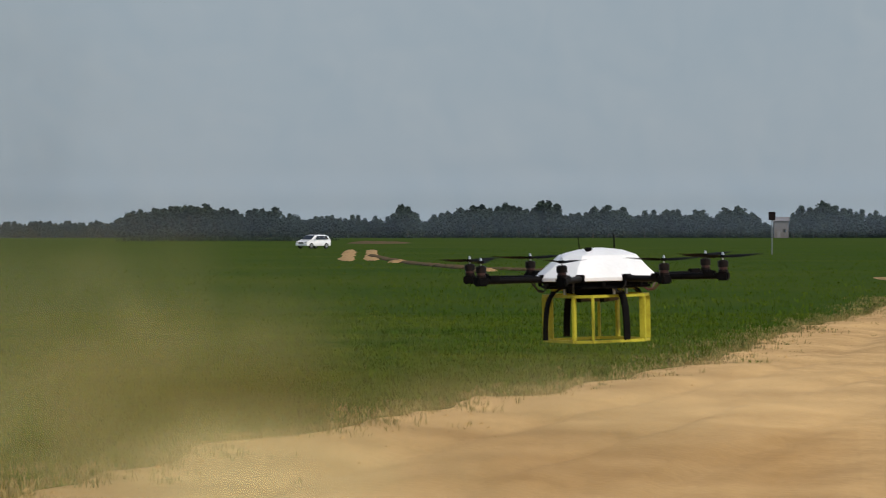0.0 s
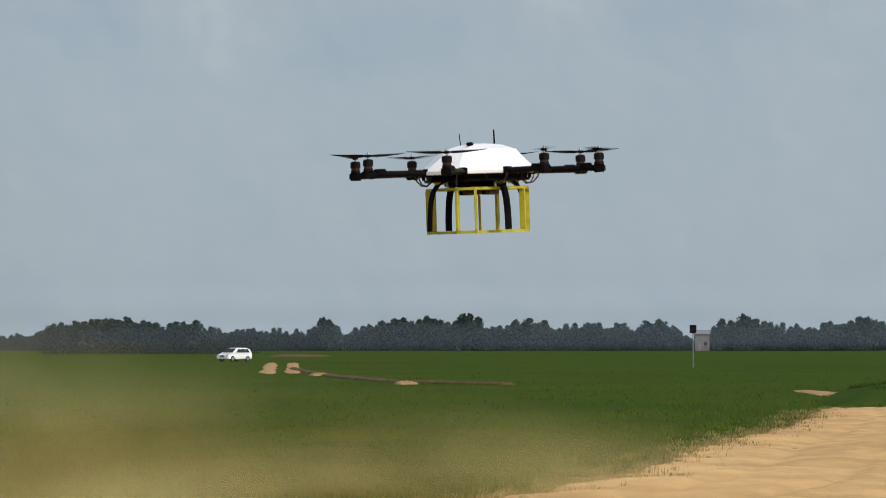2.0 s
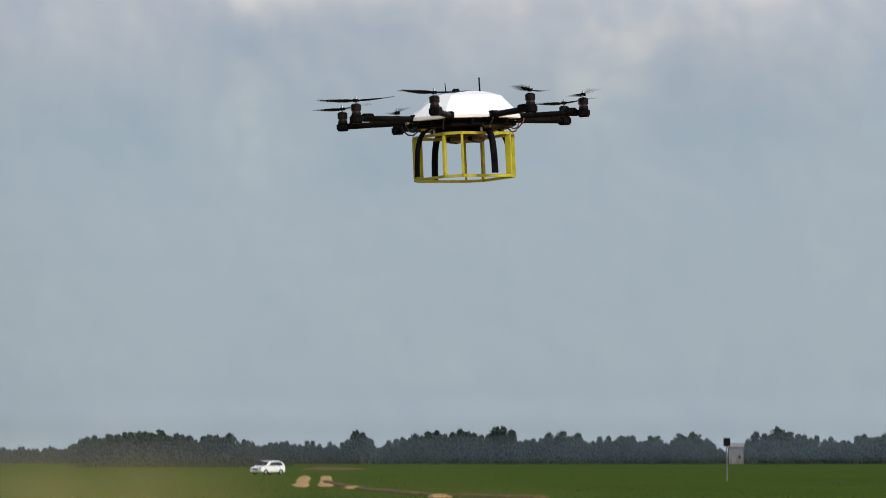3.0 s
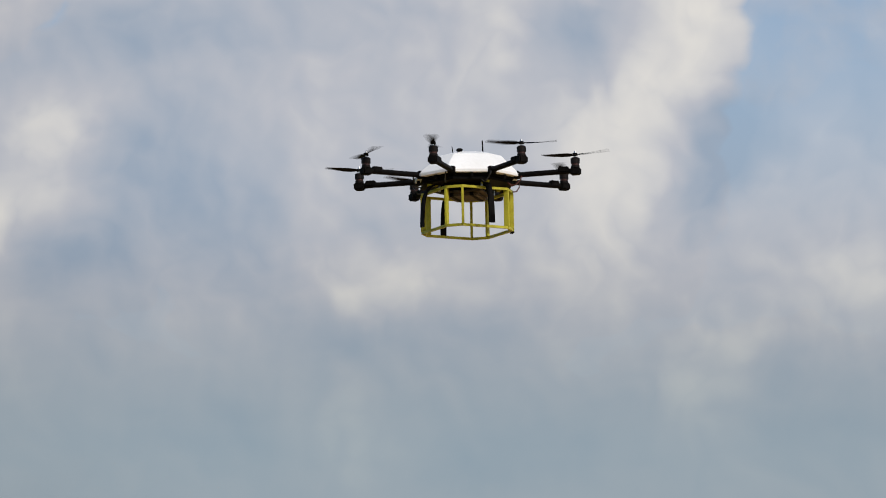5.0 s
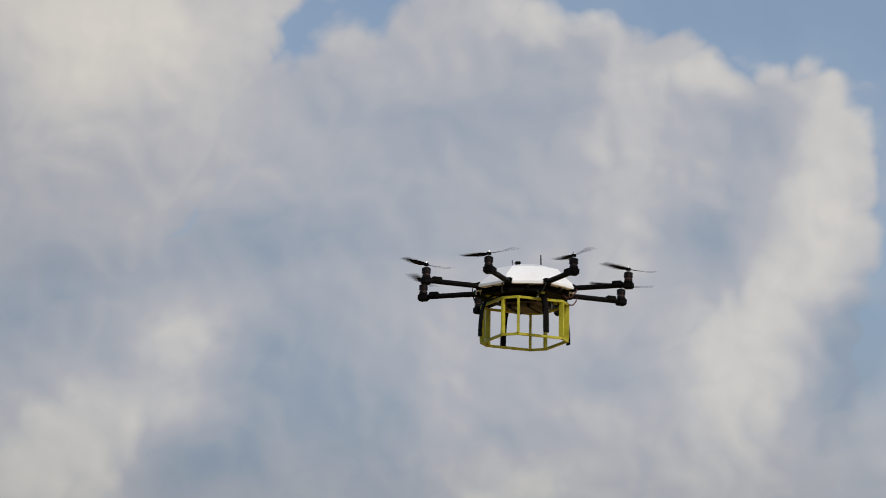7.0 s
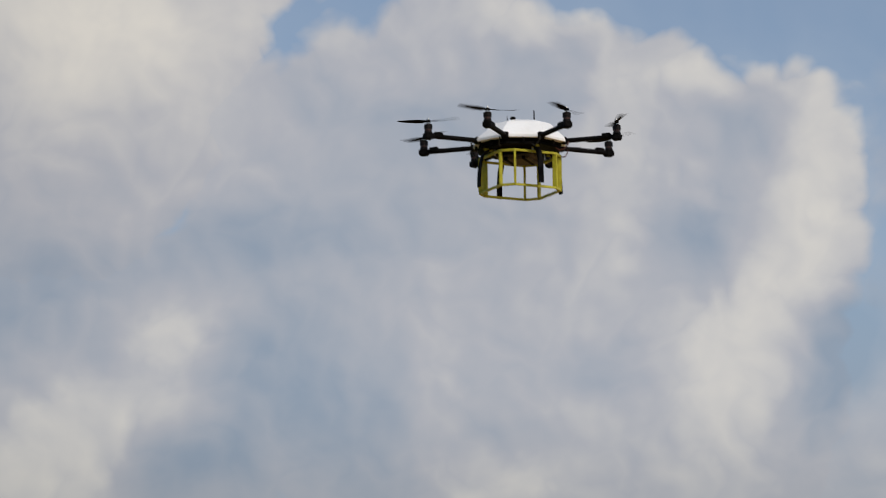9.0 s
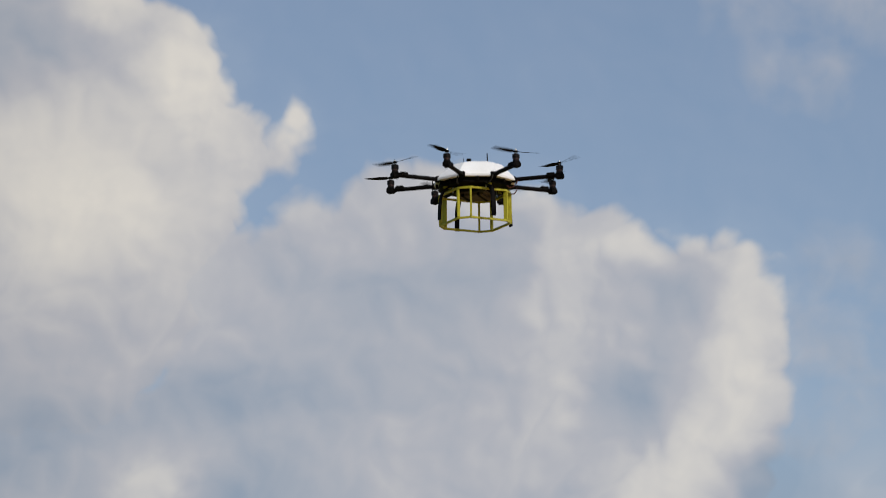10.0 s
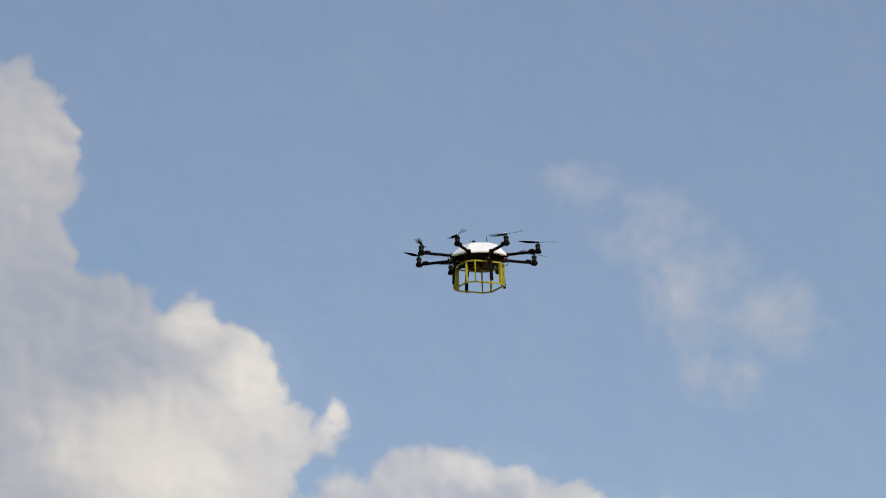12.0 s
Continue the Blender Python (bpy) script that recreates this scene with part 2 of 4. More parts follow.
def cloud_material():
    """A glowing far sky: banks of cloud with ragged edges, clear between them."""
    m = bpy.data.materials.new("cloud_banks")
    m.use_nodes = True
    n, l = m.node_tree.nodes, m.node_tree.links
    n.clear()

    def math2(op, a, b=None, c=None):
        q = n.new("ShaderNodeMath")
        q.operation = op
        for i, v in enumerate((a, b, c)):
            if v is None:
                continue
            if isinstance(v, (int, float)):
                q.inputs[i].default_value = v
            else:
                l.new(v, q.inputs[i])
        return q.outputs[0]

    def noise_at(vec, scale, detail, rough=0.55):
        q = n.new("ShaderNodeTexNoise")
        q.inputs["Scale"].default_value, q.inputs["Detail"].default_value, q.inputs["Roughness"].default_value = scale, detail, rough
        l.new(vec, q.inputs["Vector"])
        return q

    def vec_math(op, a, b=None, c=None):
        q = n.new("ShaderNodeVectorMath")
        q.operation = op
        for i, v in enumerate((a, b, c)):
            if v is None:
                continue
            if isinstance(v, tuple):
                q.inputs[i].default_value = v
            else:
                l.new(v, q.inputs[i])
        return q

    def reach_of(vec, blob):
        """Distance from a blob's middle: 1 on its rim."""
        x, y, rx, ry = blob[:4]
        q = vec_math("MULTIPLY_ADD", vec, (1 / rx, 1 / ry, 0), (-(x - 784) / rx, (y - 441) / ry, 0))
        return vec_math("LENGTH", q.outputs[0]).outputs["Value"]

    def inside(vec, blobs):
        """How deep a place lies inside the joined ellipses."""
        total = None
        for blob in blobs:
            w = min(blob[2:4])
            d = math2("MULTIPLY_ADD", reach_of(vec, blob), -w, w)
            total = d if total is None else math2("SMOOTH_MAX", total, d, 18.0)
        return total

    def faded(value, low, high):
        f = n.new("ShaderNodeMapRange")
        f.interpolation_type = "SMOOTHSTEP"
        f.inputs["From Min"].default_value, f.inputs["From Max"].default_value = low, high
        l.new(value, f.inputs["Value"])
        return f.outputs[0]

    def glows(vec, blobs, total):
        """Sum of soft weighted ellipses."""
        for blob in blobs:
            total = math2("MULTIPLY_ADD", faded(reach_of(vec, blob), 1.2, 0.05), (0.68 if blob[4] > 0 else 0.9) * blob[4], total)
        return total

    def billow_at(vec, scale):
        """Rounded bulges with sharp creases between them."""
        q = noise_at(vec, scale, 3, 0.40)
        return math2("ABSOLUTE", math2("MULTIPLY_ADD", q.outputs["Fac"], 2.0, -1.0))

    tc = n.new("ShaderNodeTexCoord")
    flat = vec_math("MULTIPLY", tc.outputs["Object"], (1 / UNIT, 1 / UNIT, 0)).outputs[0]
    wide = noise_at(flat, 0.005, 1)
    curl = noise_at(flat, 0.016, 3, 0.45)
    warp1 = vec_math("MULTIPLY_ADD", wide.outputs["Color"], (70, 70, 0), (-35, -35, 0)).outputs[0]
    warp2 = vec_math("MULTIPLY_ADD", curl.outputs["Color"], (40, 40, 0), (-20, -20, 0)).outputs[0]
    bent = vec_math("ADD", vec_math("ADD", flat, warp1).outputs[0], warp2).outputs[0]
    gentle = vec_math("ADD", flat, warp1).outputs[0]
    wispy = noise_at(gentle, 0.008, 5, 0.5)
    fluff = noise_at(gentle, 0.0048, 3, 0.42)
    bulge = billow_at(gentle, 0.0085)
    bulge_on = billow_at(vec_math("ADD", gentle, (22, 19, 0)).outputs[0], 0.0085)

    puff = math2("MULTIPLY_ADD", bulge, 60.0, -17.0)
    dense = faded(math2("ADD", inside(bent, BANK_LEFT), puff), -16, 20)
    main = faded(math2("ADD", inside(bent, BANK_MAIN), puff), -18, 26)
    thin = faded(inside(bent, BANK_THIN), -85, 75)
    # thin cloud is broken up by the wisps
    thin = math2("MULTIPLY", thin, math2("MULTIPLY_ADD", wispy.outputs["Fac"], 1.5, -0.32))
    main = math2("MULTIPLY", main, 0.93)
    # haze that thickens towards the horizon
    sep = n.new("ShaderNodeSeparateXYZ")
    l.new(flat, sep.inputs[0])
    low = n.new("ShaderNodeMapRange")
    low.interpolation_type = "SMOOTHSTEP"
    low.inputs["From Min"].default_value, low.inputs["From Max"].default_value = -390, -740
    low.inputs["To Max"].default_value = 0.93
    l.new(sep.outputs["Y"], low.inputs["Value"])
    haze = low.outputs[0]
    thin_air = math2("MULTIPLY_ADD", faded(sep.outputs["Y"], 120, -380), 0.72, 0.16)
    alpha = math2("MAXIMUM", math2("MAXIMUM", dense, main), math2("MAXIMUM", math2("MULTIPLY", thin, 0.95), math2("MAXIMUM", haze, thin_air)))
    alpha = math2("MINIMUM", math2("MAXIMUM", alpha, 0.0), 0.985)

    relief = math2("MULTIPLY", math2("SUBTRACT", bulge, bulge_on), 0.30)
    bright = math2("MULTIPLY_ADD", fluff.outputs["Fac"], 0.45, 0.15)
    smooth = vec_math("MULTIPLY_ADD", warp2, (0.45, 0.45, 0), gentle).outputs[0]
    for patches in (LIGHT_LEFT, LIGHT_MAIN, SHADE, LOW_LIGHT):
        bright = glows(smooth, patches, bright)
    crisp = faded(math2("ADD", inside(bent, PUFFS + LOW_PUFFS), puff), -12, 34)
    bright = math2("MULTIPLY_ADD", crisp, 0.13, math2("ADD", bright, relief))
    ramp = n.new("ShaderNodeValToRGB")
    ramp.color_ramp.elements[0].position, ramp.color_ramp.elements[0].color = 0.0, (0.270, 0.325, 0.405, 1)
    ramp.color_ramp.elements[1].position, ramp.color_ramp.elements[1].color = 1.0, (0.690, 0.655, 0.600, 1)
    mid = ramp.color_ramp.elements.new(0.45)
    mid.color = (0.430, 0.435, 0.470, 1)
    l.new(bright, ramp.inputs[0])
    hazy = n.new("ShaderNodeMix")
    hazy.data_type = "RGBA"
    hazy.inputs["B"].default_value = (0.345, 0.444, 0.516, 1)
    l.new(ramp.outputs[0], hazy.inputs["A"])
    l.new(math2("MULTIPLY", haze, 0.70), hazy.inputs["Factor"])
    glow = n.new("ShaderNodeEmission")
    l.new(hazy.outputs["Result"], glow.inputs["Color"])
    # sunlit banks stand brighter than the low haze
    shine = n.new("ShaderNodeMapRange")
    shine.interpolation_type = "SMOOTHSTEP"
    shine.inputs["From Min"].default_value, shine.inputs["From Max"].default_value = -680, -190
    shine.inputs["To Min"].default_value, shine.inputs["To Max"].default_value = 1.0, 1.42
    l.new(sep.outputs["Y"], shine.inputs["Value"])
    # the sky away from the sun is a little dimmer
    away = n.new("ShaderNodeMapRange")
    away.interpolation_type = "SMOOTHSTEP"
    away.inputs["From Min"].default_value, away.inputs["From Max"].default_value = -900, -100
    away.inputs["To Min"].default_value, away.inputs["To Max"].default_value = 0.90, 1.0
    l.new(sep.outputs["X"], away.inputs["Value"])
    l.new(math2("MULTIPLY", shine.outputs[0], away.outputs[0]), glow.inputs["Strength"])
    clear = n.new("ShaderNodeBsdfTransparent")
    mix = n.new("ShaderNodeMixShader")
    out = n.new("ShaderNodeOutputMaterial")
    l.new(alpha, mix.inputs["Fac"])
    l.new(clear.outputs[0], mix.inputs[1])
    l.new(glow.outputs[0], mix.inputs[2])
    l.new(mix.outputs[0], out.inputs["Surface"])
    return m


def cloud_backdrop():
    """The far sheet, 1.1 km wide on each side of its middle."""
    bm = bmesh.new()
    half = 2600 * UNIT
    bmesh.ops.create_grid(bm, x_segments=8, y_segments=8, size=half)
    ob = part("backdrop", bm, cloud_material())
    return tagged(ob, "hazy blue summer sky with cream and grey cumulus clouds", "sky", kind="structure")


def cloud_pose(far):
    """The sheet square to its line of sight, far metres out."""
    return pose(*EYE, 90 + CLOUD_AIM[1], 0, CLOUD_AIM[0]) @ pose(0, 0, -far)


backdrop = cloud_backdrop()


# ---- ground, road, field ----
def rough_sheet(name, xs, ys, height, material, inside=None):
    """A sheet over a grid of xs and ys, lifted by height(x, y)."""
    bm = bmesh.new()
    rows = [[bm.verts.new((x, y, height(x, y))) for x in xs] for y in ys]
    for r, q in zip(rows, rows[1:]):
        for i in range(len(xs) - 1):
            if inside is None or inside((r[i].co.x + r[i + 1].co.x) / 2, (r[i].co.y + q[i].co.y) / 2):
                bm.faces.new((r[i], r[i + 1], q[i + 1], q[i]))
    for v in [v for v in bm.verts if not v.link_faces]:
        bm.verts.remove(v)
    return part(name, bm, material, smooth=True)


def road_edge(y):
    """x of the road's left edge at distance y."""
    pts = [(-40, -9.0), (0, -6.5), (15, -4.6), (26, -3.1), (31, -2.0), (36, -0.9), (47, 2.1), (60, 4.0), (87, 8.6), (104, 10.8), (130, 14.0)]
    for (a, p), (b, q) in zip(pts, pts[1:]):
        if y <= b:
            f = max(0.0, (y - a) / (b - a))
            return p + (q - p) * f + 0.34 * noise.noise((y * 0.8, 5.5, 0)) + 0.25 * noise.noise((y * 0.35, 3.1, 0)) + 0.12 * noise.noise((y * 1.3, 7.7, 0))
    return 99.0


def on_road(x, y):
    if y > 104 or y < -40:
        return False
    far = 101 + 0.35 * (x - 12) + 0.8 * noise.noise((x * 0.5, 1.0, 2.0))
    return road_edge(y) < x < 45 and y < far


ground = rough_sheet("ground", [-4000, -1500, -500, -200, -80, -30, 0, 30, 80, 200, 500, 1500, 4000],
                     [-4000, -1000, -200, -50, 0, 20, 60, 120, 250, 500, 900, 1500, 4800], lambda x, y: 0.0, FIELD)
tagged(ground, "flat green crop field reaching to the horizon", "field", kind="structure")


def road_line(y):
    """The road's smooth course, followed by the wheel ruts."""
    return float(np.interp(y, (-40, 0, 26, 36, 47, 60, 87, 130), (-9.0, -6.5, -3.1, -0.9, 2.1, 4.0, 8.6, 14.0)))


def dirt_height(x, y):
    rut = 0.07 * noise.noise((x * 0.7 - y * 0.14, y * 0.10, 0)) + 0.05 * noise.noise((x * 1.4, y * 0.5, 5.0))
    along = x - road_line(y)
    wheel = sum(-0.075 * math.exp(-((along - c) / 0.16) ** 2) + 0.025 * math.exp(-((along - c - 0.30) / 0.12) ** 2) for c in (1.6, 3.0, 4.3, 5.7))
    return max(0.025, 0.10 + rut + wheel * (0.6 + 0.6 * noise.noise((y * 0.12, 8.0, along * 0.3))))


def dirt_road():
    """The road as one sheet, feathered down into the field along its left edge."""
    offs = [-0.10, 0.0, 0.08, 0.20] + [0.35 + 0.16 * k for k in range(70)] + [12 + 1.5 * k for k in range(16)]
    bm = bmesh.new()
    rows = []
    for k in range(330):
        y = -12 + 0.345 * k
        e = road_edge(y) + 0.06 * noise.noise((y * 3.1, 4.0, 1.0))
        rows.append([bm.verts.new((e + o, y, dirt_height(e + o, y) if o > 0.1 else (-0.02, 0.0, 0.02)[i])) for i, o in enumerate(offs)])
    for r, q in zip(rows, rows[1:]):
        for i in range(len(offs) - 1):
            bm.faces.new((r[i], r[i + 1], q[i + 1], q[i]))
    return part("road", bm, DIRT, smooth=True)


road = dirt_road()
tagged(road, "sandy tan dirt road with loose ruts beside the crop", "dirt road", kind="structure")


def dirt_patch(name, centre, radii, label, material, top, lumpy=0.7):
    """A low bank of bare soil with a ragged outline."""
    bm = bmesh.new()
    mid = bm.verts.new((0, 0, 0.85 * top))
    rings = []
    for k, (f, z) in enumerate(((0.5, 0.93 * top), (0.85, 0.57 * top), (1.05, -0.05))):
        rings.append([bm.verts.new((radii[0] * f * math.cos(a) * (1 + 0.3 * noise.noise((math.cos(a) * 2, math.sin(a) * 2, centre[0]))),
                                    radii[1] * f * math.sin(a), z * (1 + lumpy * noise.noise((math.cos(a) * 1.6, math.sin(a) * 1.6 + k, centre[1]))))) for a in (i * math.tau / 20 for i in range(20))])
    for i in range(20):
        bm.faces.new((mid, rings[0][i], rings[0][(i + 1) % 20]))
        for r, q in zip(rings, rings[1:]):
            bm.faces.new((r[i], q[i], q[(i + 1) % 20], r[(i + 1) % 20]))
    ob = part(name, bm, material, smooth=True)
    ob.location = (*centre, 0)
    return tagged(ob, label, "bare soil", kind="structure")


WHEEL_TRACKS = [((-10.95, 225), (-17.6, 372), 0.52), ((-9.5, 228), (-15.3, 368), 0.50)]   # near end, far end, half width


def wheel_track(near, far, half, seed):
    """A bare sandy wheel track with crumbling sides, sunk in the crop."""
    bm = bmesh.new()
    rings = []
    for k in range(41):
        f = k / 40
        taper = 0.35 + 0.65 * min(1.0, 8 * f, 8 * (1 - f))
        w = half * taper * (1 + 0.35 * noise.noise((f * 5, seed, 0)))
        x, y = near[0] + f * (far[0] - near[0]) + 0.25 * noise.noise((f * 9, seed, 3.0)), near[1] + f * (far[1] - near[1])
        rings.append([Vector((x + u * w, y, z)) for u, z in ((-1.1, -0.02), (-0.8, 0.05), (0, 0.02), (0.8, 0.05), (1.1, -0.02))])
    rows = [[bm.verts.new(p) for p in ring] for ring in rings]
    for r, q in zip(rows, rows[1:]):
        for i in range(4):
            bm.faces.new((r[i], r[i + 1], q[i + 1], q[i]))
    return tagged(part("wheel_track", bm, TRACK, smooth=True), "bare sandy wheel track through the green crop", "wheel track", kind="structure")


for i, line in enumerate(WHEEL_TRACKS):
    wheel_track(*line, 5.0 * i)
dirt_patch("dirt_bank", (-23.0, 585), (4.5, 25), "bare sandy strip far out in the field", SOIL, 0.32)
dirt_patch("dirt_bank", (-7.4, 217), (0.7, 1.5), "bare sandy soil bank beside the field track", TRACK, 0.16)
dirt_patch("dirt_bank", (-1.8, 169), (0.6, 1.2), "bare sandy soil bank beside the field track", TRACK, 0.15)
dirt_patch("dirt_bank", (14.0, 134), (0.70, 13), "sandy end of the dirt road behind the grass bank", TRACK, 0.07)
BANK = (17.0, 112.5, 5.4, 6.5, 0.74)
dirt_patch("grass_bank", BANK[:2], BANK[2:4], "dark green grassy bank beyond the dirt road", BANK_GRASS, BANK[4], 0.08)


def soil_ridge(line):
    """A long low ridge of brown earth along the field track."""
    bm = bmesh.new()
    rings = []
    steps = 120
    for k in range(steps + 1):
        f = k / steps * (len(line) - 1)
        i = min(int(f), len(line) - 2)
        a, c = Vector((*line[i], 0)), Vector((*line[i + 1], 0))
        p = a.lerp(c, f - i)
        side = (c - a).normalized().cross(Vector((0, 0, 1)))
        h = 0.11 + 0.13 * noise.noise((k * 0.75, 2.0, 0.0))
        w = 0.55 + 0.25 * noise.noise((k * 0.3, 9.0, 0.0))
        rings.append([p - side * w - Vector((0, 0, 0.05)), p - side * w * 0.4 + Vector((0, 0, h * 0.9)), p + side * w * 0.35 + Vector((0, 0, h)), p + side * w - Vector((0, 0, 0.05))])
    loft(bm, rings)
    return tagged(part("soil_ridge", bm, SOIL, smooth=True), "long low ridge of dark brown earth along the field track", "soil ridge", kind="structure")


soil_ridge([(-11.5, 277), (-9.0, 240), (-6.0, 205), (-3.0, 180), (0.5, 170), (2.8, 166)])


# ---- octocopter ----
ARMS = [-157.5, -112.5, -67.5, -22.5, 22.5, 67.5, 112.5, 157.5]
R_MOTOR = 0.55


def octagon(r, z, turn=22.5):
    return [round_about(turn + 45 * k, r, z) for k in range(8)]


def propeller_mesh():
    """Two twisted, tapered blades on a hub."""
    bm = bmesh.new()
    bmesh.ops.create_cone(bm, cap_ends=True, segments=12, radius1=0.013, radius2=0.012, depth=0.012)
    for side in (0, math.pi):
        turn = Matrix.Rotation(side, 4, "Z")
        rings = []
        for x, chord, pitch in ((0.010, 0.016, 28), (0.035, 0.030, 24), (0.075, 0.037, 18), (0.120, 0.031, 13), (0.158, 0.021, 10), (0.172, 0.008, 8)):
            p = radians(pitch)
            ring = []
            for u, w in ((-0.5, 0), (0, 0.0016), (0.5, 0), (0, -0.0012)):
                ring.append(turn @ Vector((x, u * chord * math.cos(p) - w * math.sin(p), u * chord * math.sin(p) + w * math.cos(p) + 0.05 * x * x * 6)))
            rings.append(ring)
        loft(bm, rings)
    return bm


def octocopter():
    """A big eight-armed drone with a white hood and a yellow cage below."""
    thing = new("octocopter")
    tagged(thing, "flying black octocopter drone with white faceted hood and yellow cage", "drone")
    # hood: faceted shell over the centre plate
    def hood_ring(wx, wy, cut, z, dx=0.0):
        return [Vector((sx * x + dx, sy * y, z)) for sx, sy, x, y in (
            (1, -1, wx - cut, wy), (1, -1, wx, wy - cut), (1, 1, wx, wy - cut), (1, 1, wx - cut, wy),
            (-1, 1, wx - cut, wy), (-1, 1, wx, wy - cut), (-1, -1, wx, wy - cut), (-1, -1, wx - cut, wy))]
    bm = loft(bmesh.new(), [hood_ring(0.247, 0.240, 0.130, -0.010), hood_ring(0.247, 0.240, 0.130, 0.006), hood_ring(0.198, 0.206, 0.092, 0.048, 0.004),
                            hood_ring(0.152, 0.160, 0.068, 0.096, 0.010), hood_ring(0.088, 0.100, 0.040, 0.117, 0.016), hood_ring(0.020, 0.028, 0.010, 0.125, 0.016)])
    bmesh.ops.bevel(bm, geom=bm.edges[:], offset=0.0018, segments=1, affect="EDGES")
    part("hood", bm, WHITE, thing, "glossy white faceted hood")
    # plates
    bm = loft(bmesh.new(), [octagon(0.236, -0.018), octagon(0.240, -0.016), octagon(0.240, 0.004), octagon(0.236, 0.006)])
    part("top_plate", bm, CARBON, thing, "black carbon centre plate")
    bm = loft(bmesh.new(), [octagon(0.235, -0.042), octagon(0.238, -0.040), octagon(0.238, -0.032), octagon(0.235, -0.030)])
    part("lower_plate", bm, CARBON, thing, "black carbon lower plate")
    bm = loft(bmesh.new(), [octagon(0.222, -0.033), octagon(0.228, -0.030), octagon(0.228, -0.014)])
    part("electronics_bay", bm, BLACK, thing, "black wiring bay between the plates")
    for k in range(8):
        p = round_about(45 * k, 0.236, 0)
        part("spacer", rod(bmesh.new(), (p.x, p.y, -0.032), (p.x, p.y, -0.012), 0.008, sides=8), BLACK, thing)
    for x, y, sx, sy, sz in ((-0.08, -0.09, 0.09, 0.05, 0.022), (0.07, -0.07, 0.06, 0.09, 0.026), (0.0, 0.09, 0.12, 0.06, 0.024), (-0.11, 0.03, 0.05, 0.08, 0.02)):
        part("electronics_box", box(bmesh.new(), (x, y, -0.042 - sz / 2), (sx, sy, sz), bevel=0.003), BLACK, thing)
    # arms with motors
    for theta in ARMS:
        bm = rod(bmesh.new(), round_about(theta, 0.17, 0), round_about(theta, R_MOTOR + 0.005, 0), 0.0135, sides=14)
        arm = part("arm", bm, CARBON, thing, "black carbon tube arm", smooth=False)
        p = round_about(theta, 0.255, 0)
        part("arm_clamp", box(bmesh.new(), p, (0.038, 0.030, 0.036), theta, 0.004), BLACK, arm)
        p = round_about(theta, R_MOTOR, -0.002)
        part("motor_mount", box(bmesh.new(), p, (0.046, 0.050, 0.036), theta, 0.006), BLACK, arm)
        p = round_about(theta, R_MOTOR - 0.058, 0.010)
        part("speed_controller", box(bmesh.new(), p, (0.032, 0.050, 0.026), theta, 0.004), BLACK, arm)
        c = round_about(theta, R_MOTOR, 0)
        motor = part("motor", rod(bmesh.new(), c + Vector((0, 0, 0.016)), c + Vector((0, 0, 0.026)), 0.021, sides=20), MOTOR, thing, "black brushless motor")
        part("winding", rod(bmesh.new(), c + Vector((0, 0, 0.026)), c + Vector((0, 0, 0.036)), 0.0185, sides=20), COPPER, motor, "dark copper winding")
        bm = rod(bmesh.new(), c + Vector((0, 0, 0.036)), c + Vector((0, 0, 0.060)), 0.0225, sides=20)
        rod(bm, c + Vector((0, 0, 0.060)), c + Vector((0, 0, 0.066)), 0.0225, 0.014, sides=20)
        part("motor_bell", bm, MOTOR, motor)
        part("shaft", rod(bmesh.new(), c + Vector((0, 0, 0.066)), c + Vector((0, 0, 0.088)), 0.004, sides=10), STEEL, motor)
        part("prop_nut", rod(bmesh.new(), c + Vector((0, 0, 0.084)), c + Vector((0, 0, 0.098)), 0.007, 0.003, sides=10), STEEL, motor, "bright steel prop nut")
        # loose wire from the arm root into the plates
        a, b, d = round_about(theta - 4, 0.285, -0.010), round_about(theta - 7, 0.262, -0.052), round_about(theta - 10, 0.215, -0.036)
        mid = [a, a.lerp(b, 0.5) + (a - d) * 0.12, b, b.lerp(d, 0.5) + Vector((0, 0, -0.012)), d]
        part("wire_loop", tube(bmesh.new(), mid, 0.0035), WIRE_RED if theta > 60 else WIRE_BLACK, thing)
    # legs: curved black bands
    for theta in (-67.5, 22.5, 112.5, -157.5):
        line = [(0.150, -0.036), (0.180, -0.042), (0.206, -0.058), (0.226, -0.085), (0.238, -0.120), (0.245, -0.170), (0.248, -0.215), (0.249, -0.256)]
        across = round_about(theta + 90, 0.0145, 0)
        rings = []
        for i, (r, z) in enumerate(line):
            r0, z0 = line[max(i - 1, 0)]
            r1, z1 = line[min(i + 1, len(line) - 1)]
            nrm = Vector((-(z1 - z0), r1 - r0)).normalized() * 0.0045
            o, q = round_about(theta, r + nrm.x, z + nrm.y), round_about(theta, r - nrm.x, z - nrm.y)
            rings.append([o - across, o + across, q + across, q - across])
        part("landing_leg", loft(bmesh.new(), rings), BLACK, thing, "curved black plastic landing leg")
    # yellow cage: eight posts between two rings
    cage = []
    for corner in (-22.5, 67.5, 157.5, 247.5):
        cage += [corner - 10.9, corner + 10.9]
    RC, ZT, ZB = 0.219, -0.074, -0.263
    ring_parts = {}
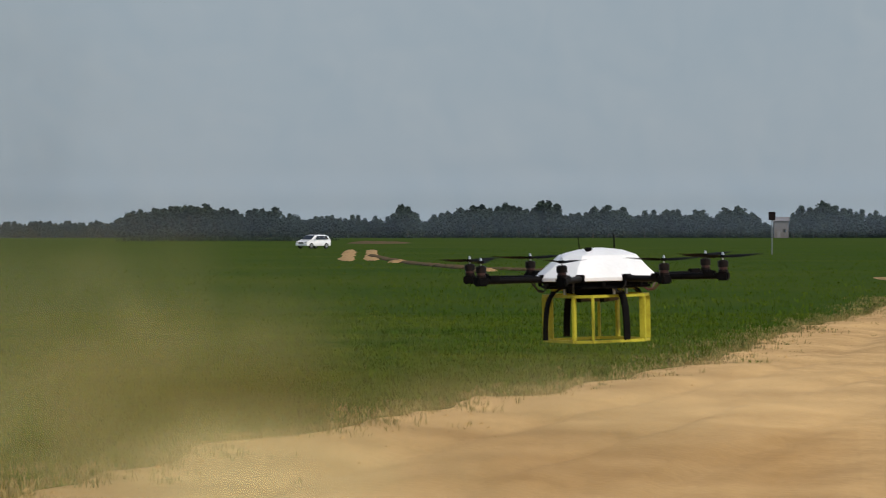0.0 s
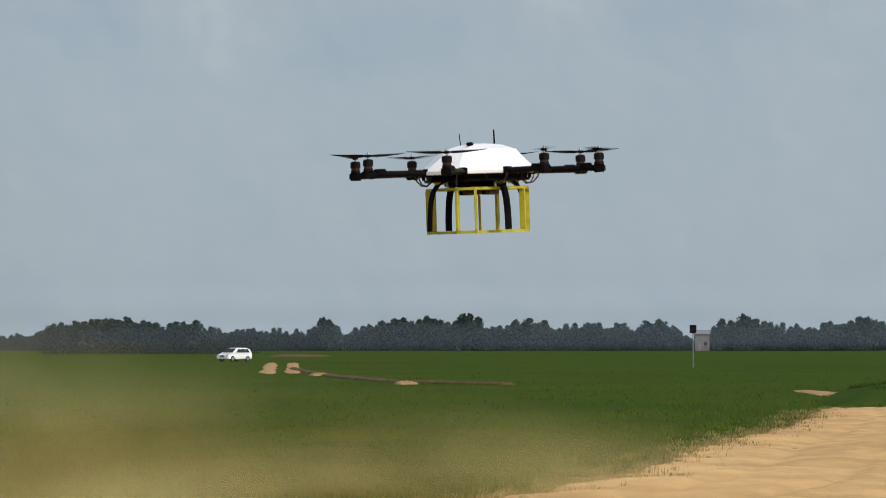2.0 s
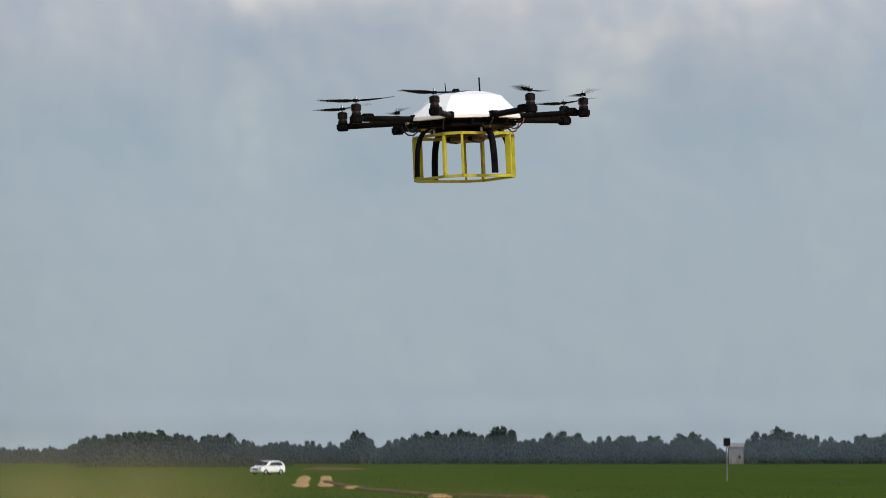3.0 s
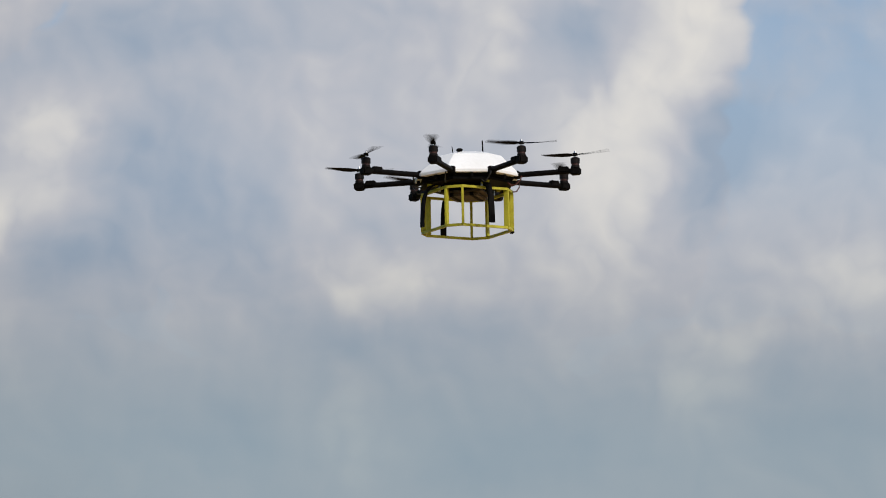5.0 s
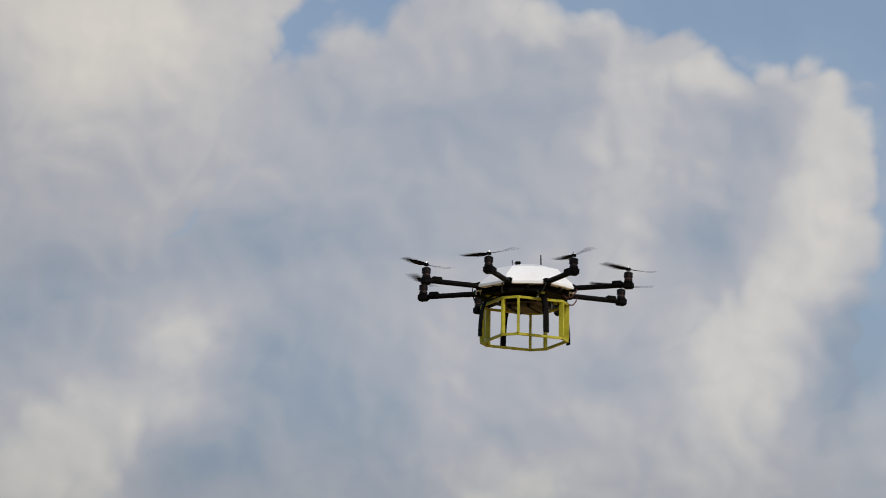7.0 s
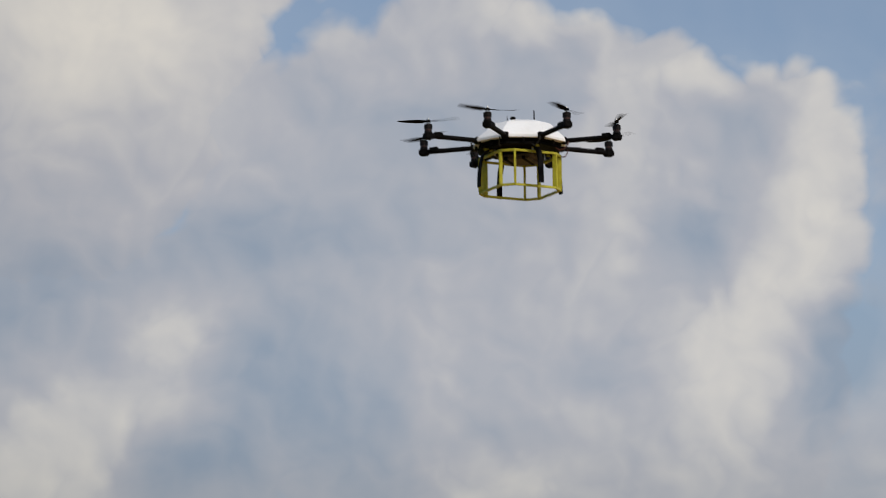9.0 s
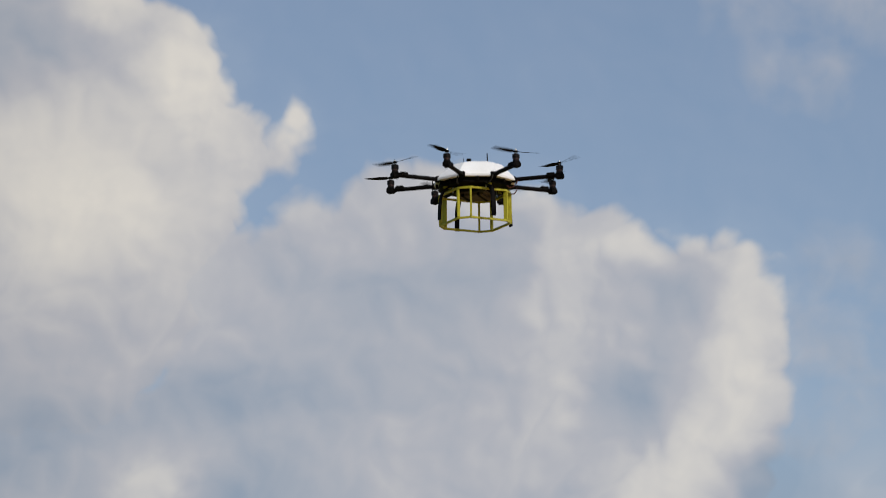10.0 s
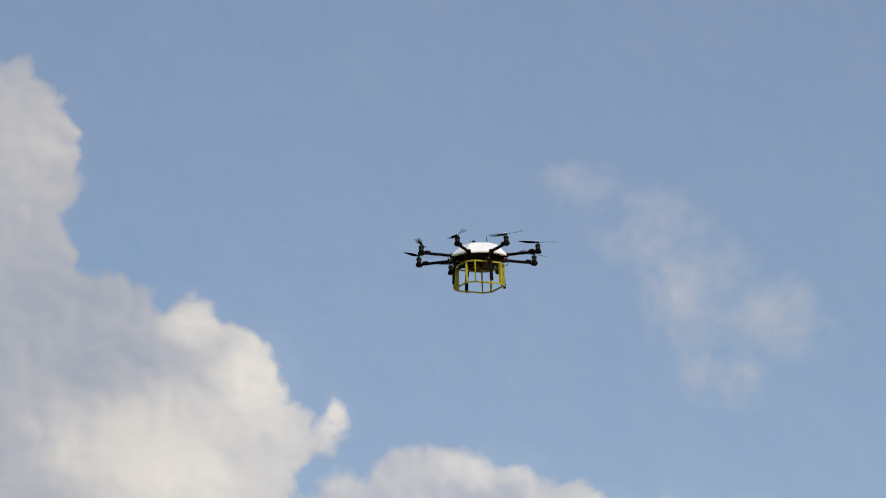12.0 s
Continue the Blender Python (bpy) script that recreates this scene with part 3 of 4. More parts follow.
    for z, name in ((ZT, "top_ring"), (ZB, "bottom_ring")):
        bm = bmesh.new()
        for a, b in zip(cage, cage[1:] + cage[:1]):
            p, q = round_about(a, RC, z), round_about(b, RC, z)
            way = (q - p).normalized()
            side = Vector((way.y, -way.x, 0))
            h, w = (0.006, 0.006)
            p, q = p - way * 0.004, q + way * 0.004
            loft(bm, [[e + side * w + Vector((0, 0, h)), e + side * w - Vector((0, 0, h)), e - side * w - Vector((0, 0, h)), e - side * w + Vector((0, 0, h))] for e in (p, q)])
        ring_parts[name] = part(name, bm, YELLOW, thing, "yellow painted square tube ring")
    for a in cage:
        p = round_about(a, RC - 0.004, 0)
        part("cage_post", box(bmesh.new(), (p.x, p.y, (ZT + ZB) / 2), (0.011, 0.026, ZT - ZB - 0.010), a, 0.0015), YELLOW, thing, "yellow painted post")
    # payload board under the top ring
    bm = box(bmesh.new(), (0, 0, -0.078), (0.21, 0.21, 0.010), -22.5, 0.002)
    part("payload_board", bm, TAN_BOARD, thing, "tan plywood payload board")
    # payload box strapped under the board
    tray = part("payload_box", box(bmesh.new(), (0, 0, -0.091), (0.16, 0.18, 0.016), -22.5, 0.004), TAN_BOARD, thing, "dark tan payload box")
    for off in (-0.05, 0.05):
        p = round_about(67.5, off, -0.091)
        part("strap", box(bmesh.new(), p, (0.018, 0.184, 0.020), -22.5, 0.001), BLACK, tray, "black webbing strap")
    for k in range(4):
        p = round_about(-22.5 + 90 * k + 45, 0.15, 0)
        part("board_hanger", rod(bmesh.new(), (p.x, p.y, -0.076), (p.x, p.y, -0.034), 0.006, sides=8), STEEL, thing)
        q = round_about(22.5 + 90 * k, 0.190, 0)
        part("ring_bracket", box(bmesh.new(), (q.x, q.y, -0.046), (0.02, 0.05, 0.012), 22.5 + 90 * k, 0.002), YELLOW, thing)
    part("battery", box(bmesh.new(), (0.0, 0.0, -0.060), (0.16, 0.07, 0.026), 20, 0.004), BLACK, thing, "black battery pack")
    # small things on the hood
    puck = part("gps_puck", box(bmesh.new(), (-0.043, -0.105, 0.122), (0.028, 0.028, 0.014), 10, 0.004), BLACK, thing, "small black receiver puck")
    part("puck_foot", rod(bmesh.new(), (-0.043, -0.105, 0.100), (-0.043, -0.105, 0.118), 0.009, sides=10), BLACK, puck)
    part("antenna", rod(bmesh.new(), (0.080, -0.024, 0.095), (0.078, -0.026, 0.184), 0.0042, 0.0032, sides=8), BLACK, thing, "stubby black antenna")
    part("antenna", rod(bmesh.new(), (-0.055, 0.060, 0.095), (-0.062, 0.062, 0.172), 0.0025, 0.0018, sides=6), BLACK, thing, "thin black antenna")
    # propellers, turned on their shafts by motions()
    mesh_maker = propeller_mesh()
    first = part("propeller", mesh_maker, BLACK, thing, "two-bladed black propeller")
    props = [first]
    for _ in ARMS[1:]:
        p = new("propeller", first.data)
        p.parent = thing
        tagged(p, "two-bladed black propeller")
        props.append(p)
    return thing, props


drone, propellers = octocopter()


# ---- parked car ----
def hatchback():
    """A white five-door car, nose towards -x."""
    thing = new("car")
    tagged(thing, "white compact hatchback car parked on the field track", "car")
    side = [(-1.95, 0.30), (-2.0, 0.55), (-1.88, 0.78), (-1.15, 0.96), (-0.45, 1.42), (0.1, 1.52), (1.1, 1.50), (1.65, 1.36), (1.92, 0.98), (1.98, 0.60), (1.90, 0.30)]
    rings = []
    for y, f in ((-0.84, 0.94), (-0.80, 1.0), (0.80, 1.0), (0.84, 0.94)):
        rings.append([Vector((x * (1.0 if z < 1.0 else 1.0), y * (1.0 if z < 1.0 else 1 - (z - 1.0) * 0.28), 0.3 + (z - 0.3) * (f if abs(y) > 0.82 else 1))) for x, z in side])
    bm = loft(bmesh.new(), rings)
    bmesh.ops.bevel(bm, geom=bm.edges[:], offset=0.03, segments=2, affect="EDGES")
    body = part("body", bm, CAR_WHITE, thing, smooth=False)
    for s in (-1, 1):
        for x0, x1, name in ((-0.62, 0.12, "front_window"), (0.18, 0.92, "rear_window"), (0.98, 1.55, "quarter_window")):
            bm = bmesh.new()
            top0, top1 = (x0 + 0.42 if x0 < -0.5 else x0), (x1 if x1 < 1.5 else x1 - 0.20)
            pts = [(x0, 1.00), (x1, 1.00), (top1, 1.40), (top0, 1.40)]
            loft(bm, [[Vector((x, s * (0.845 - (z - 1.0) * 0.26 + o), z)) for x, z in pts] for o in (-0.03, 0.006)])
            part(name, bm, CAR_GLASS, thing, "dark side window")
        for name, x in (("front_door", -0.25), ("rear_door", 0.62)):
            part("door_handle", box(bmesh.new(), (x + 0.3, s * 0.85, 0.90), (0.14, 0.03, 0.03), 0, 0.008), CAR_WHITE, thing)
        part("mirror", box(bmesh.new(), (-0.72, s * 0.93, 1.02), (0.12, 0.18, 0.13), 0, 0.03), CAR_WHITE, thing)
        part("headlight", box(bmesh.new(), (-1.93, s * 0.62, 0.70), (0.12, 0.30, 0.14), 0, 0.03), LAMP_GLASS, thing, "clear headlight")
        part("tail_light", box(bmesh.new(), (1.90, s * 0.72, 0.95), (0.10, 0.16, 0.28), 0, 0.03), WIRE_RED, thing, "red tail light")
        for x in (-1.25, 1.22):
            w = new("wheel")
            w.parent = thing
            w.location = (x, s * 0.76, 0.31)
            bm = bmesh.new()
            bmesh.ops.create_cone(bm, cap_ends=True, segments=24, radius1=0.31, radius2=0.31, depth=0.20, matrix=Matrix.Rotation(math.pi / 2, 4, "X"))
            part("tyre", bm, TYRE, w)
            bm = bmesh.new()
            bmesh.ops.create_cone(bm, cap_ends=True, segments=16, radius1=0.19, radius2=0.19, depth=0.215, matrix=Matrix.Rotation(math.pi / 2, 4, "X"))
            part("rim", bm, RIM, w)
    bm = loft(bmesh.new(), [[Vector((-1.10, -0.70, 1.00)), Vector((-1.10, 0.70, 1.00)), Vector((-0.50, 0.62, 1.40)), Vector((-0.50, -0.62, 1.40))],
                            [Vector((-1.15, -0.70, 1.04)), Vector((-1.15, 0.70, 1.04)), Vector((-0.55, 0.62, 1.44)), Vector((-0.55, -0.62, 1.44))]])
    part("windscreen", bm, CAR_GLASS, thing, "dark windscreen")
    bm = loft(bmesh.new(), [[Vector((1.70, -0.6, 1.32)), Vector((1.70, 0.6, 1.32)), Vector((1.93, 0.66, 1.00)), Vector((1.93, -0.66, 1.00))],
                            [Vector((1.66, -0.6, 1.30)), Vector((1.66, 0.6, 1.30)), Vector((1.88, 0.66, 0.98)), Vector((1.88, -0.66, 0.98))]])
    part("tailgate_window", bm, CAR_GLASS, thing, "dark rear window")
    part("front_bumper", box(bmesh.new(), (-1.96, 0, 0.42), (0.16, 1.50, 0.20), 0, 0.04), CAR_WHITE, thing)
    part("grille", box(bmesh.new(), (-2.03, 0, 0.62), (0.05, 0.7, 0.14), 0, 0.02), BLACK, thing, "black grille")
    return thing


car = hatchback()
car.matrix_world = pose(-23.0, 400, 0.0, 0, 0, 52)


# ---- sign on a post, far building ----
def field_sign():
    thing = new("field_sign")
    tagged(thing, "black square sign board on a thin grey post", "sign")
    part("post", rod(bmesh.new(), (0, 0, 0), (0, 0, 3.0), 0.05, 0.04, sides=10), POST, thing, "galvanised post")
    part("board", box(bmesh.new(), (0, -0.09, 3.08), (0.54, 0.06, 0.66), 0, 0.015), SIGN_BLACK, thing, "black board")
    for z in (2.86, 2.97):
        part("bracket", box(bmesh.new(), (0, -0.045, z), (0.2, 0.04, 0.04), 0, 0.005), POST, thing)
    return thing


sign = field_sign()
sign.matrix_world = pose(19.7, 293, 0, 0, 0, 0)


def farm_shed():
    thing = new("farm_shed")
    tagged(thing, "small pale farm building in a gap of the tree line", "shed")
    bm = bmesh.new()
    for c, s in (((0, -2.0, 2.6), (4.4, 0.25, 5.2)), ((0, 2.0, 2.6), (4.4, 0.25, 5.2)), ((-2.075, 0, 2.6), (0.25, 3.75, 5.2)), ((2.075, 0, 2.6), (0.25, 3.75, 5.2))):
        box(bm, c, s)
    part("wall", bm, PLASTER, thing)
    bm = bmesh.new()
    for s in (-1, 1):
        loft(bm, [[Vector((x, 0, 6.3)), Vector((x, 0, 6.45)), Vector((x, s * 2.5, 5.25)), Vector((x, s * 2.5, 5.1))] for x in (-2.5, 2.5)])
    part("roof", bm, ROOF, thing, "pale tin roof")
    part("door", box(bmesh.new(), (-0.8, -2.16, 1.1), (1.0, 0.08, 2.1), 0, 0.01), ROOF, thing)
    part("window", box(bmesh.new(), (1.0, -2.15, 2.2), (0.9, 0.07, 1.0), 0, 0.01), CAR_GLASS, thing)
    return thing


shed = farm_shed()
shed.matrix_world = pose(78.0, 1120, 0)


# ---- trees along the horizon ----
def leaf_clump(verts, faces, centre, size, rnd):
    """One bent leaf spray: two triangles."""
    d = Vector((rnd.gauss(0, 1), rnd.gauss(0, 1), rnd.gauss(0, 0.7))).normalized()
    e = d.orthogonal().normalized()
    e.rotate(Matrix.Rotation(rnd.uniform(0, 6.28), 3, d))
    g = d.cross(e) * 0.35
    k = len(verts)
    verts += [centre - e * size, centre + d * size * 0.7 + g * size, centre + e * size, centre - d * size * 0.7 + g * size * 0.5]
    faces += [(k, k + 1, k + 2), (k, k + 2, k + 3)]


def tree_parts(seed, height, spread, slim):
    """Meshes of one tree: tapered trunk with limbs, and a crown of leaf clumps."""
    rnd = random.Random(seed)
    bm = bmesh.new()
    rod(bm, (0, 0, -0.1), (0.1, 0, height * 0.7), height * 0.022, height * 0.010, sides=7)
    verts, faces = [], []
    lobes = []
    for k in range(rnd.randint(7, 10)):
        a = rnd.uniform(0, math.tau)
        h = rnd.uniform(0.32, 0.84) * height
        reach = spread * rnd.uniform(0.2, 0.95) * (1.0 - (h / height) ** 2 * slim)
        tip = Vector((math.cos(a) * reach, math.sin(a) * reach, h))
        rod(bm, (0.05, 0, h * 0.5), tip, height * 0.008, height * 0.003, sides=5)
        lobes.append((tip, rnd.uniform(0.10, 0.19) * height))
    lobes.append((Vector((rnd.uniform(-0.3, 0.3), 0, height * 0.90)), height * 0.10))
    lobes.append((Vector((0, 0, height * 0.72)), height * 0.16))
    lobes.append((Vector((0, 0, height * 0.45)), height * 0.26))
    for c, r in lobes:
        for _ in range(int(30 + 290 * r / height)):
            d = Vector((rnd.gauss(0, 1), rnd.gauss(0, 1), rnd.gauss(0, 0.8))).normalized() * r * rnd.uniform(0.3, 1.0)
            p = c + d
            if p.z < height * 0.06:
                p.z = height * rnd.uniform(0.06, 0.2)
            leaf_clump(verts, faces, p, rnd.uniform(0.36, 0.66) * height / 11, rnd)
    # low skirt of shrub at the foot
    for _ in range(110):
        p = Vector((rnd.uniform(-spread, spread), rnd.uniform(-spread, spread), rnd.uniform(0.1, height * 0.30)))
        leaf_clump(verts, faces, p, rnd.uniform(0.4, 0.8) * height / 11, rnd)
    crown = bpy.data.meshes.new("crown")
    crown.from_pydata(verts, [], faces)
    crown.materials.append(HAZY_LEAF)
    trunk = bpy.data.meshes.new("trunk")
    bm.to_mesh(trunk)
    bm.free()
    trunk.materials.append(BARK)
    return trunk, crown


def plant_tree(kind, x, y, turn, size):
    thing = new("tree")
    for name, data in zip(("trunk", "crown"), KINDS[kind]):
        ob = new(name, data)
        ob.parent = thing
    thing.matrix_world = pose(x, y, 0, 0, 0, turn) @ Matrix.Scale(size, 4)
    return tagged(thing, "dark green leafy tree in the far field edge", "tree", "trees of the far tree line")


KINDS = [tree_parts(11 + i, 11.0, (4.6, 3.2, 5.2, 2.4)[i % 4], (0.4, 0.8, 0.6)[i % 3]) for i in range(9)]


def tree_line_height(u):
    """Height of the tree line, in metres at 1.15 km, along the line of sight u (units right of north)."""
    marks = [(-1100, 4.5), (-720, 5.5), (-690, 10), (-600, 11.5), (-540, 9.5), (-500, 8), (-445, 9.5), (-400, 6.5), (-300, 7), (-250, 6.5), (-215, 10.5), (-180, 6), (-120, 9.0),
             (-40, 11), (-10, 9.5), (40, 11.5), (80, 8.5), (160, 10), (200, 8), (250, 8.5), (330, 8.5), (390, 10), (420, 7.5), (445, 1), (460, 1), (475, 9), (520, 11.5), (560, 9),
             (640, 8), (700, 9.5), (735, 10.5), (800, 8), (860, 9), (900, 8), (1000, 9)]
    for (a, p), (b, q) in zip(marks, marks[1:]):
        if u <= b:
            return p + (q - p) * max(0, (u - a)) / (b - a)
    return 8.0


def back_woods(places):
    """The deeper rows of the tree line, joined."""
    shapes = {}
    for kind, (_, crown) in enumerate(KINDS):
        co = np.empty(3 * len(crown.vertices), np.float32)
        crown.vertices.foreach_get("co", co)
        shapes[kind] = co.reshape(-1, 3)
    rows = []
    for kind, x, y, turn, size in places:
        c, q = math.cos(radians(turn)) * size, math.sin(radians(turn)) * size
        co = shapes[kind]
        rows.append(np.stack((co[:, 0] * c - co[:, 1] * q + x, co[:, 0] * q + co[:, 1] * c + y, co[:, 2] * size), 1))
    co = np.concatenate(rows)
    return tagged(quad_mesh("woods", co, HAZY_LEAF), "dark hazy woods behind the far trees", "woods", kind="stuff")


def quad_mesh(name, co, material):
    """An object of separate four-cornered leaves, four rows of co each."""
    k = len(co) // 4
    me = bpy.data.meshes.new(name)
    me.vertices.add(4 * k)
    me.vertices.foreach_set("co", co.reshape(-1))
    me.loops.add(4 * k)
    me.loops.foreach_set("vertex_index", np.arange(4 * k, dtype=np.int32))
    me.polygons.add(k)
    me.polygons.foreach_set("loop_start", np.arange(0, 4 * k, 4, dtype=np.int32))
    me.update(calc_edges=True)
    me.materials.append(material)
    return new(name, me)


rnd = random.Random(5)
u = -1100.0
deeper = []
while u < 1050:
    h = tree_line_height(u)
    if h > 2:
        for far in (1150, 1166, 1182):
            d = far + rnd.uniform(-10, 10)
            row = (rnd.randrange(9), u / 6500 * d, d, rnd.uniform(0, 360), h * rnd.choice((0.70, 0.80, 0.86, 0.92, 1.06)) / 11.0)
            if far == 1150:
                plant_tree(*row)
            else:
                deeper.append(row)
    u += (9 if h < 6.8 else 12) * rnd.uniform(0.8, 1.3)
back_woods(deeper)


# ---- crop and verge plants ----
def blades(name, count, spot, size, material, label, category, seed, keep=None, leaves=5, lift=None):
    """Many small plants: each a few narrow bent leaves."""
    r = np.random.default_rng(seed)
    x, y = spot(r, count)
    if keep is not None:
        held = keep(x, y)
        x, y = x[held], y[held]
    g = np.zeros(len(x)) if lift is None else np.array([lift(a, b) for a, b in zip(x, y)])
    s = np.repeat(r.uniform(*size, len(x)), leaves)
    x, y, g = (np.repeat(v, leaves) for v in (x, y, g))
    k = len(x)
    a, lean, tall = r.uniform(0, math.tau, k), r.uniform(0.15, 0.8, k), s * r.uniform(0.6, 1.0, k)
    ca, sa, w = np.cos(a), np.sin(a), 0.028 * s + 0.0022
    ox, oy = x + r.normal(0, 0.05, k), y + r.normal(0, 0.05, k)
    mx, my = ox + ca * lean * s * 0.45, oy + sa * lean * s * 0.45
    co = np.stack([np.stack(v, 1) for v in (
        (ox, oy, g - 0.01), (mx + sa * w, my - ca * w, g + tall * 0.6), (ox + ca * lean * s, oy + sa * lean * s, g + tall), (mx - sa * w, my + ca * w, g + tall * 0.6))], 1)
    return tagged(quad_mesh(name, co, material), label, category, kind="stuff")


def field_spot(near, far):
    def pick(r, k):
        y = near * (far / near) ** r.uniform(size=k)
        return r.uniform(-0.165, 0.155, k) * y, y
    return pick


EDGE_Y = np.arange(-45.0, 130.0, 0.1)
EDGE_X = np.array([road_edge(v) for v in EDGE_Y])


def edge_at(y):
    return np.interp(y, EDGE_Y, EDGE_X)


def off_road(x, y):
    """Clear of the dirt road, of its far end and of the two wheel tracks."""
    track = np.zeros(len(x), bool)
    for near, far, half in WHEEL_TRACKS:
        f = (y - near[1]) / (far[1] - near[1])
        track |= (f > -0.03) & (f < 1.0) & (np.abs(x - (near[0] + f * (far[0] - near[0]))) < half)
    end = ((x - 14.0) / 1.0) ** 2 + ((y - 134) / 14) ** 2 < 1
    return ((y > 103) | (x < edge_at(y) - 0.05)) & ~track & ~end


blades("crop_plants", 190000, field_spot(22, 80), (0.05, 0.105), CROP, "low bright green crop plants covering the field", "crop", 3, off_road, leaves=5)
blades("far_crop_plants", 60000, field_spot(78, 420), (0.09, 0.17), CROP, "green crop plants far out in the field", "crop", 4, off_road, leaves=4)
blades("hedge_strip", 5000, lambda r, k: (r.uniform(-78, -38, k), r.uniform(690, 760, k)), (0.5, 1.1), HAZY_LEAF, "low dark strip of scrub far out in the field", "scrub", 41, leaves=6)


def road_lift(x, y):
    return max(0.0, dirt_height(x, y) - 0.02) if on_road(x, y) else 0.0


def verge_spot(r, k):
    y = 20 * 5 ** r.uniform(size=k)
    return edge_at(y) + r.normal(-0.22, 0.42, k) * (1 + 0.5 * np.sin(y * 1.9) * np.sin(y * 0.7)), y


blades("verge_grass", 20000, verge_spot, (0.03, 0.12), DRY, "dry yellowish grass fringe along the dirt road", "grass", 8, lift=road_lift)


def clods(count, seed):
    """Loose lumps of dry earth on and beside the road."""
    r = np.random.default_rng(seed)
    verts, faces = [], []
    for _ in range(count):
        y = 20 * (100 / 20) ** r.uniform()
        x = road_edge(y) + abs(r.normal(0, 0.9)) + 0.05
        if not on_road(x, y):
            continue
        s = 0.010 + 0.03 * r.uniform() ** 3
        z = dirt_height(x, y)
        k = len(verts)
        for a in range(5):
            t = a * math.tau / 5 + r.uniform(0, 0.6)
            verts.append((x + s * 1.3 * math.cos(t), y + s * 1.3 * math.sin(t), z - 0.012))
        verts.append((x + r.normal(0, 0.2) * s, y + r.normal(0, 0.2) * s, z + s * r.uniform(0.5, 0.9)))
        faces += [(k + a, k + (a + 1) % 5, k + 5) for a in range(5)]
    me = bpy.data.meshes.new("earth_clods")
    me.from_pydata(verts, [], faces)
    me.materials.append(DIRT)
    return tagged(new("earth_clods", me), "loose sandy clods of earth on the dirt road", "clods", kind="stuff")


def bank_height(x, y):
    q = math.hypot((x - BANK[0]) / BANK[2], (y - BANK[1]) / BANK[3])
    return BANK[4] * float(np.interp(q, (0, 0.5, 0.85, 1.0), (0.85, 0.93, 0.57, 0.1))) if q < 1 else 0.0


blades("bank_grass", 9000, lambda r, k: (BANK[0] + r.uniform(-6, 6, k), BANK[1] + r.uniform(-6.5, 6.5, k)), (0.10, 0.24), BANK_GRASS, "rough green grass on the bank beyond the road", "grass", 18,
       lambda x, y: np.hypot((x - BANK[0]) / BANK[2], (y - BANK[1]) / BANK[3]) < 1, 5, bank_height)
clods(300, 14)


def beside_road(r, k, near, far, off, spread_by):
    y = r.uniform(near, far, k)
    return edge_at(y) + off * np.abs(r.normal(0.2, spread_by, k)), y


blades("road_weeds", 160, lambda r, k: beside_road(r, k, 22, 95, 1, 0.5), (0.03, 0.07), CROP, "stray green weeds on the edge of the dirt road", "weeds", 15, leaves=9, lift=road_lift)
blades("tall_weeds", 120, lambda r, k: beside_road(r, k, 24, 60, -1, 0.6), (0.12, 0.24), CROP, "taller dark weeds among the crop by the road", "weeds", 16, leaves=14)


# ---- drifting dust, distant haze ----
def veil(name, half_x, half_z, billow, seed, material, label, category):
    """A billowing upright sheet of airborne dust, or of painted haze."""
    bm = bmesh.new()
    rows = []
    for j in range(17):
        z = -half_z + 2 * half_z * j / 16
        rows.append([bm.verts.new((x, billow * noise.noise((x / half_x * 1.7, z / half_z * 1.7, seed)), z)) for x in (-half_x + 2 * half_x * i / 32 for i in range(33))])
    for r, q in zip(rows, rows[1:]):
        for i in range(32):
            bm.faces.new((r[i], r[i + 1], q[i + 1], q[i]))
    ob = part(name, bm, material, smooth=True)
    return tagged(ob, label, category, kind="stuff")


DUST_CLOUDS = [
    # place at 0 s, half width and height, drift in metres a second, material
    ((-2.2, 18.4, 0.85), (2.4, 1.25), (0.0, 0.0, 0.02), DUST),
    ((-0.9, 14.2, 0.82), (2.2, 0.80), (-0.04, 0.0, 0.12), DUST),
    ((0.45, 14.5, 0.86), (2.4, 0.62), (-0.22, 0.0, 0.09), ROAD_DUST),
    ((-2.6, 19.0, 2.2), (1.5, 1.3), (-0.08, 0.0, 0.06), THIN_DUST),
]
veils = [veil("dust_cloud", *half, 0.5, 3.0 * i, mat, "tan dust haze blown up by the rotor wash", "dust") for i, (_, half, _, mat) in enumerate(DUST_CLOUDS)]
# one tinted sheet, added to pale the far trees as haze would
haze = veil("backdrop_haze", 900, 15, 15, 4.0, HAZE, "pale blue translucent sheet standing for haze before the far tree line", "haze")
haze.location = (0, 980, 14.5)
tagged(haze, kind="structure")


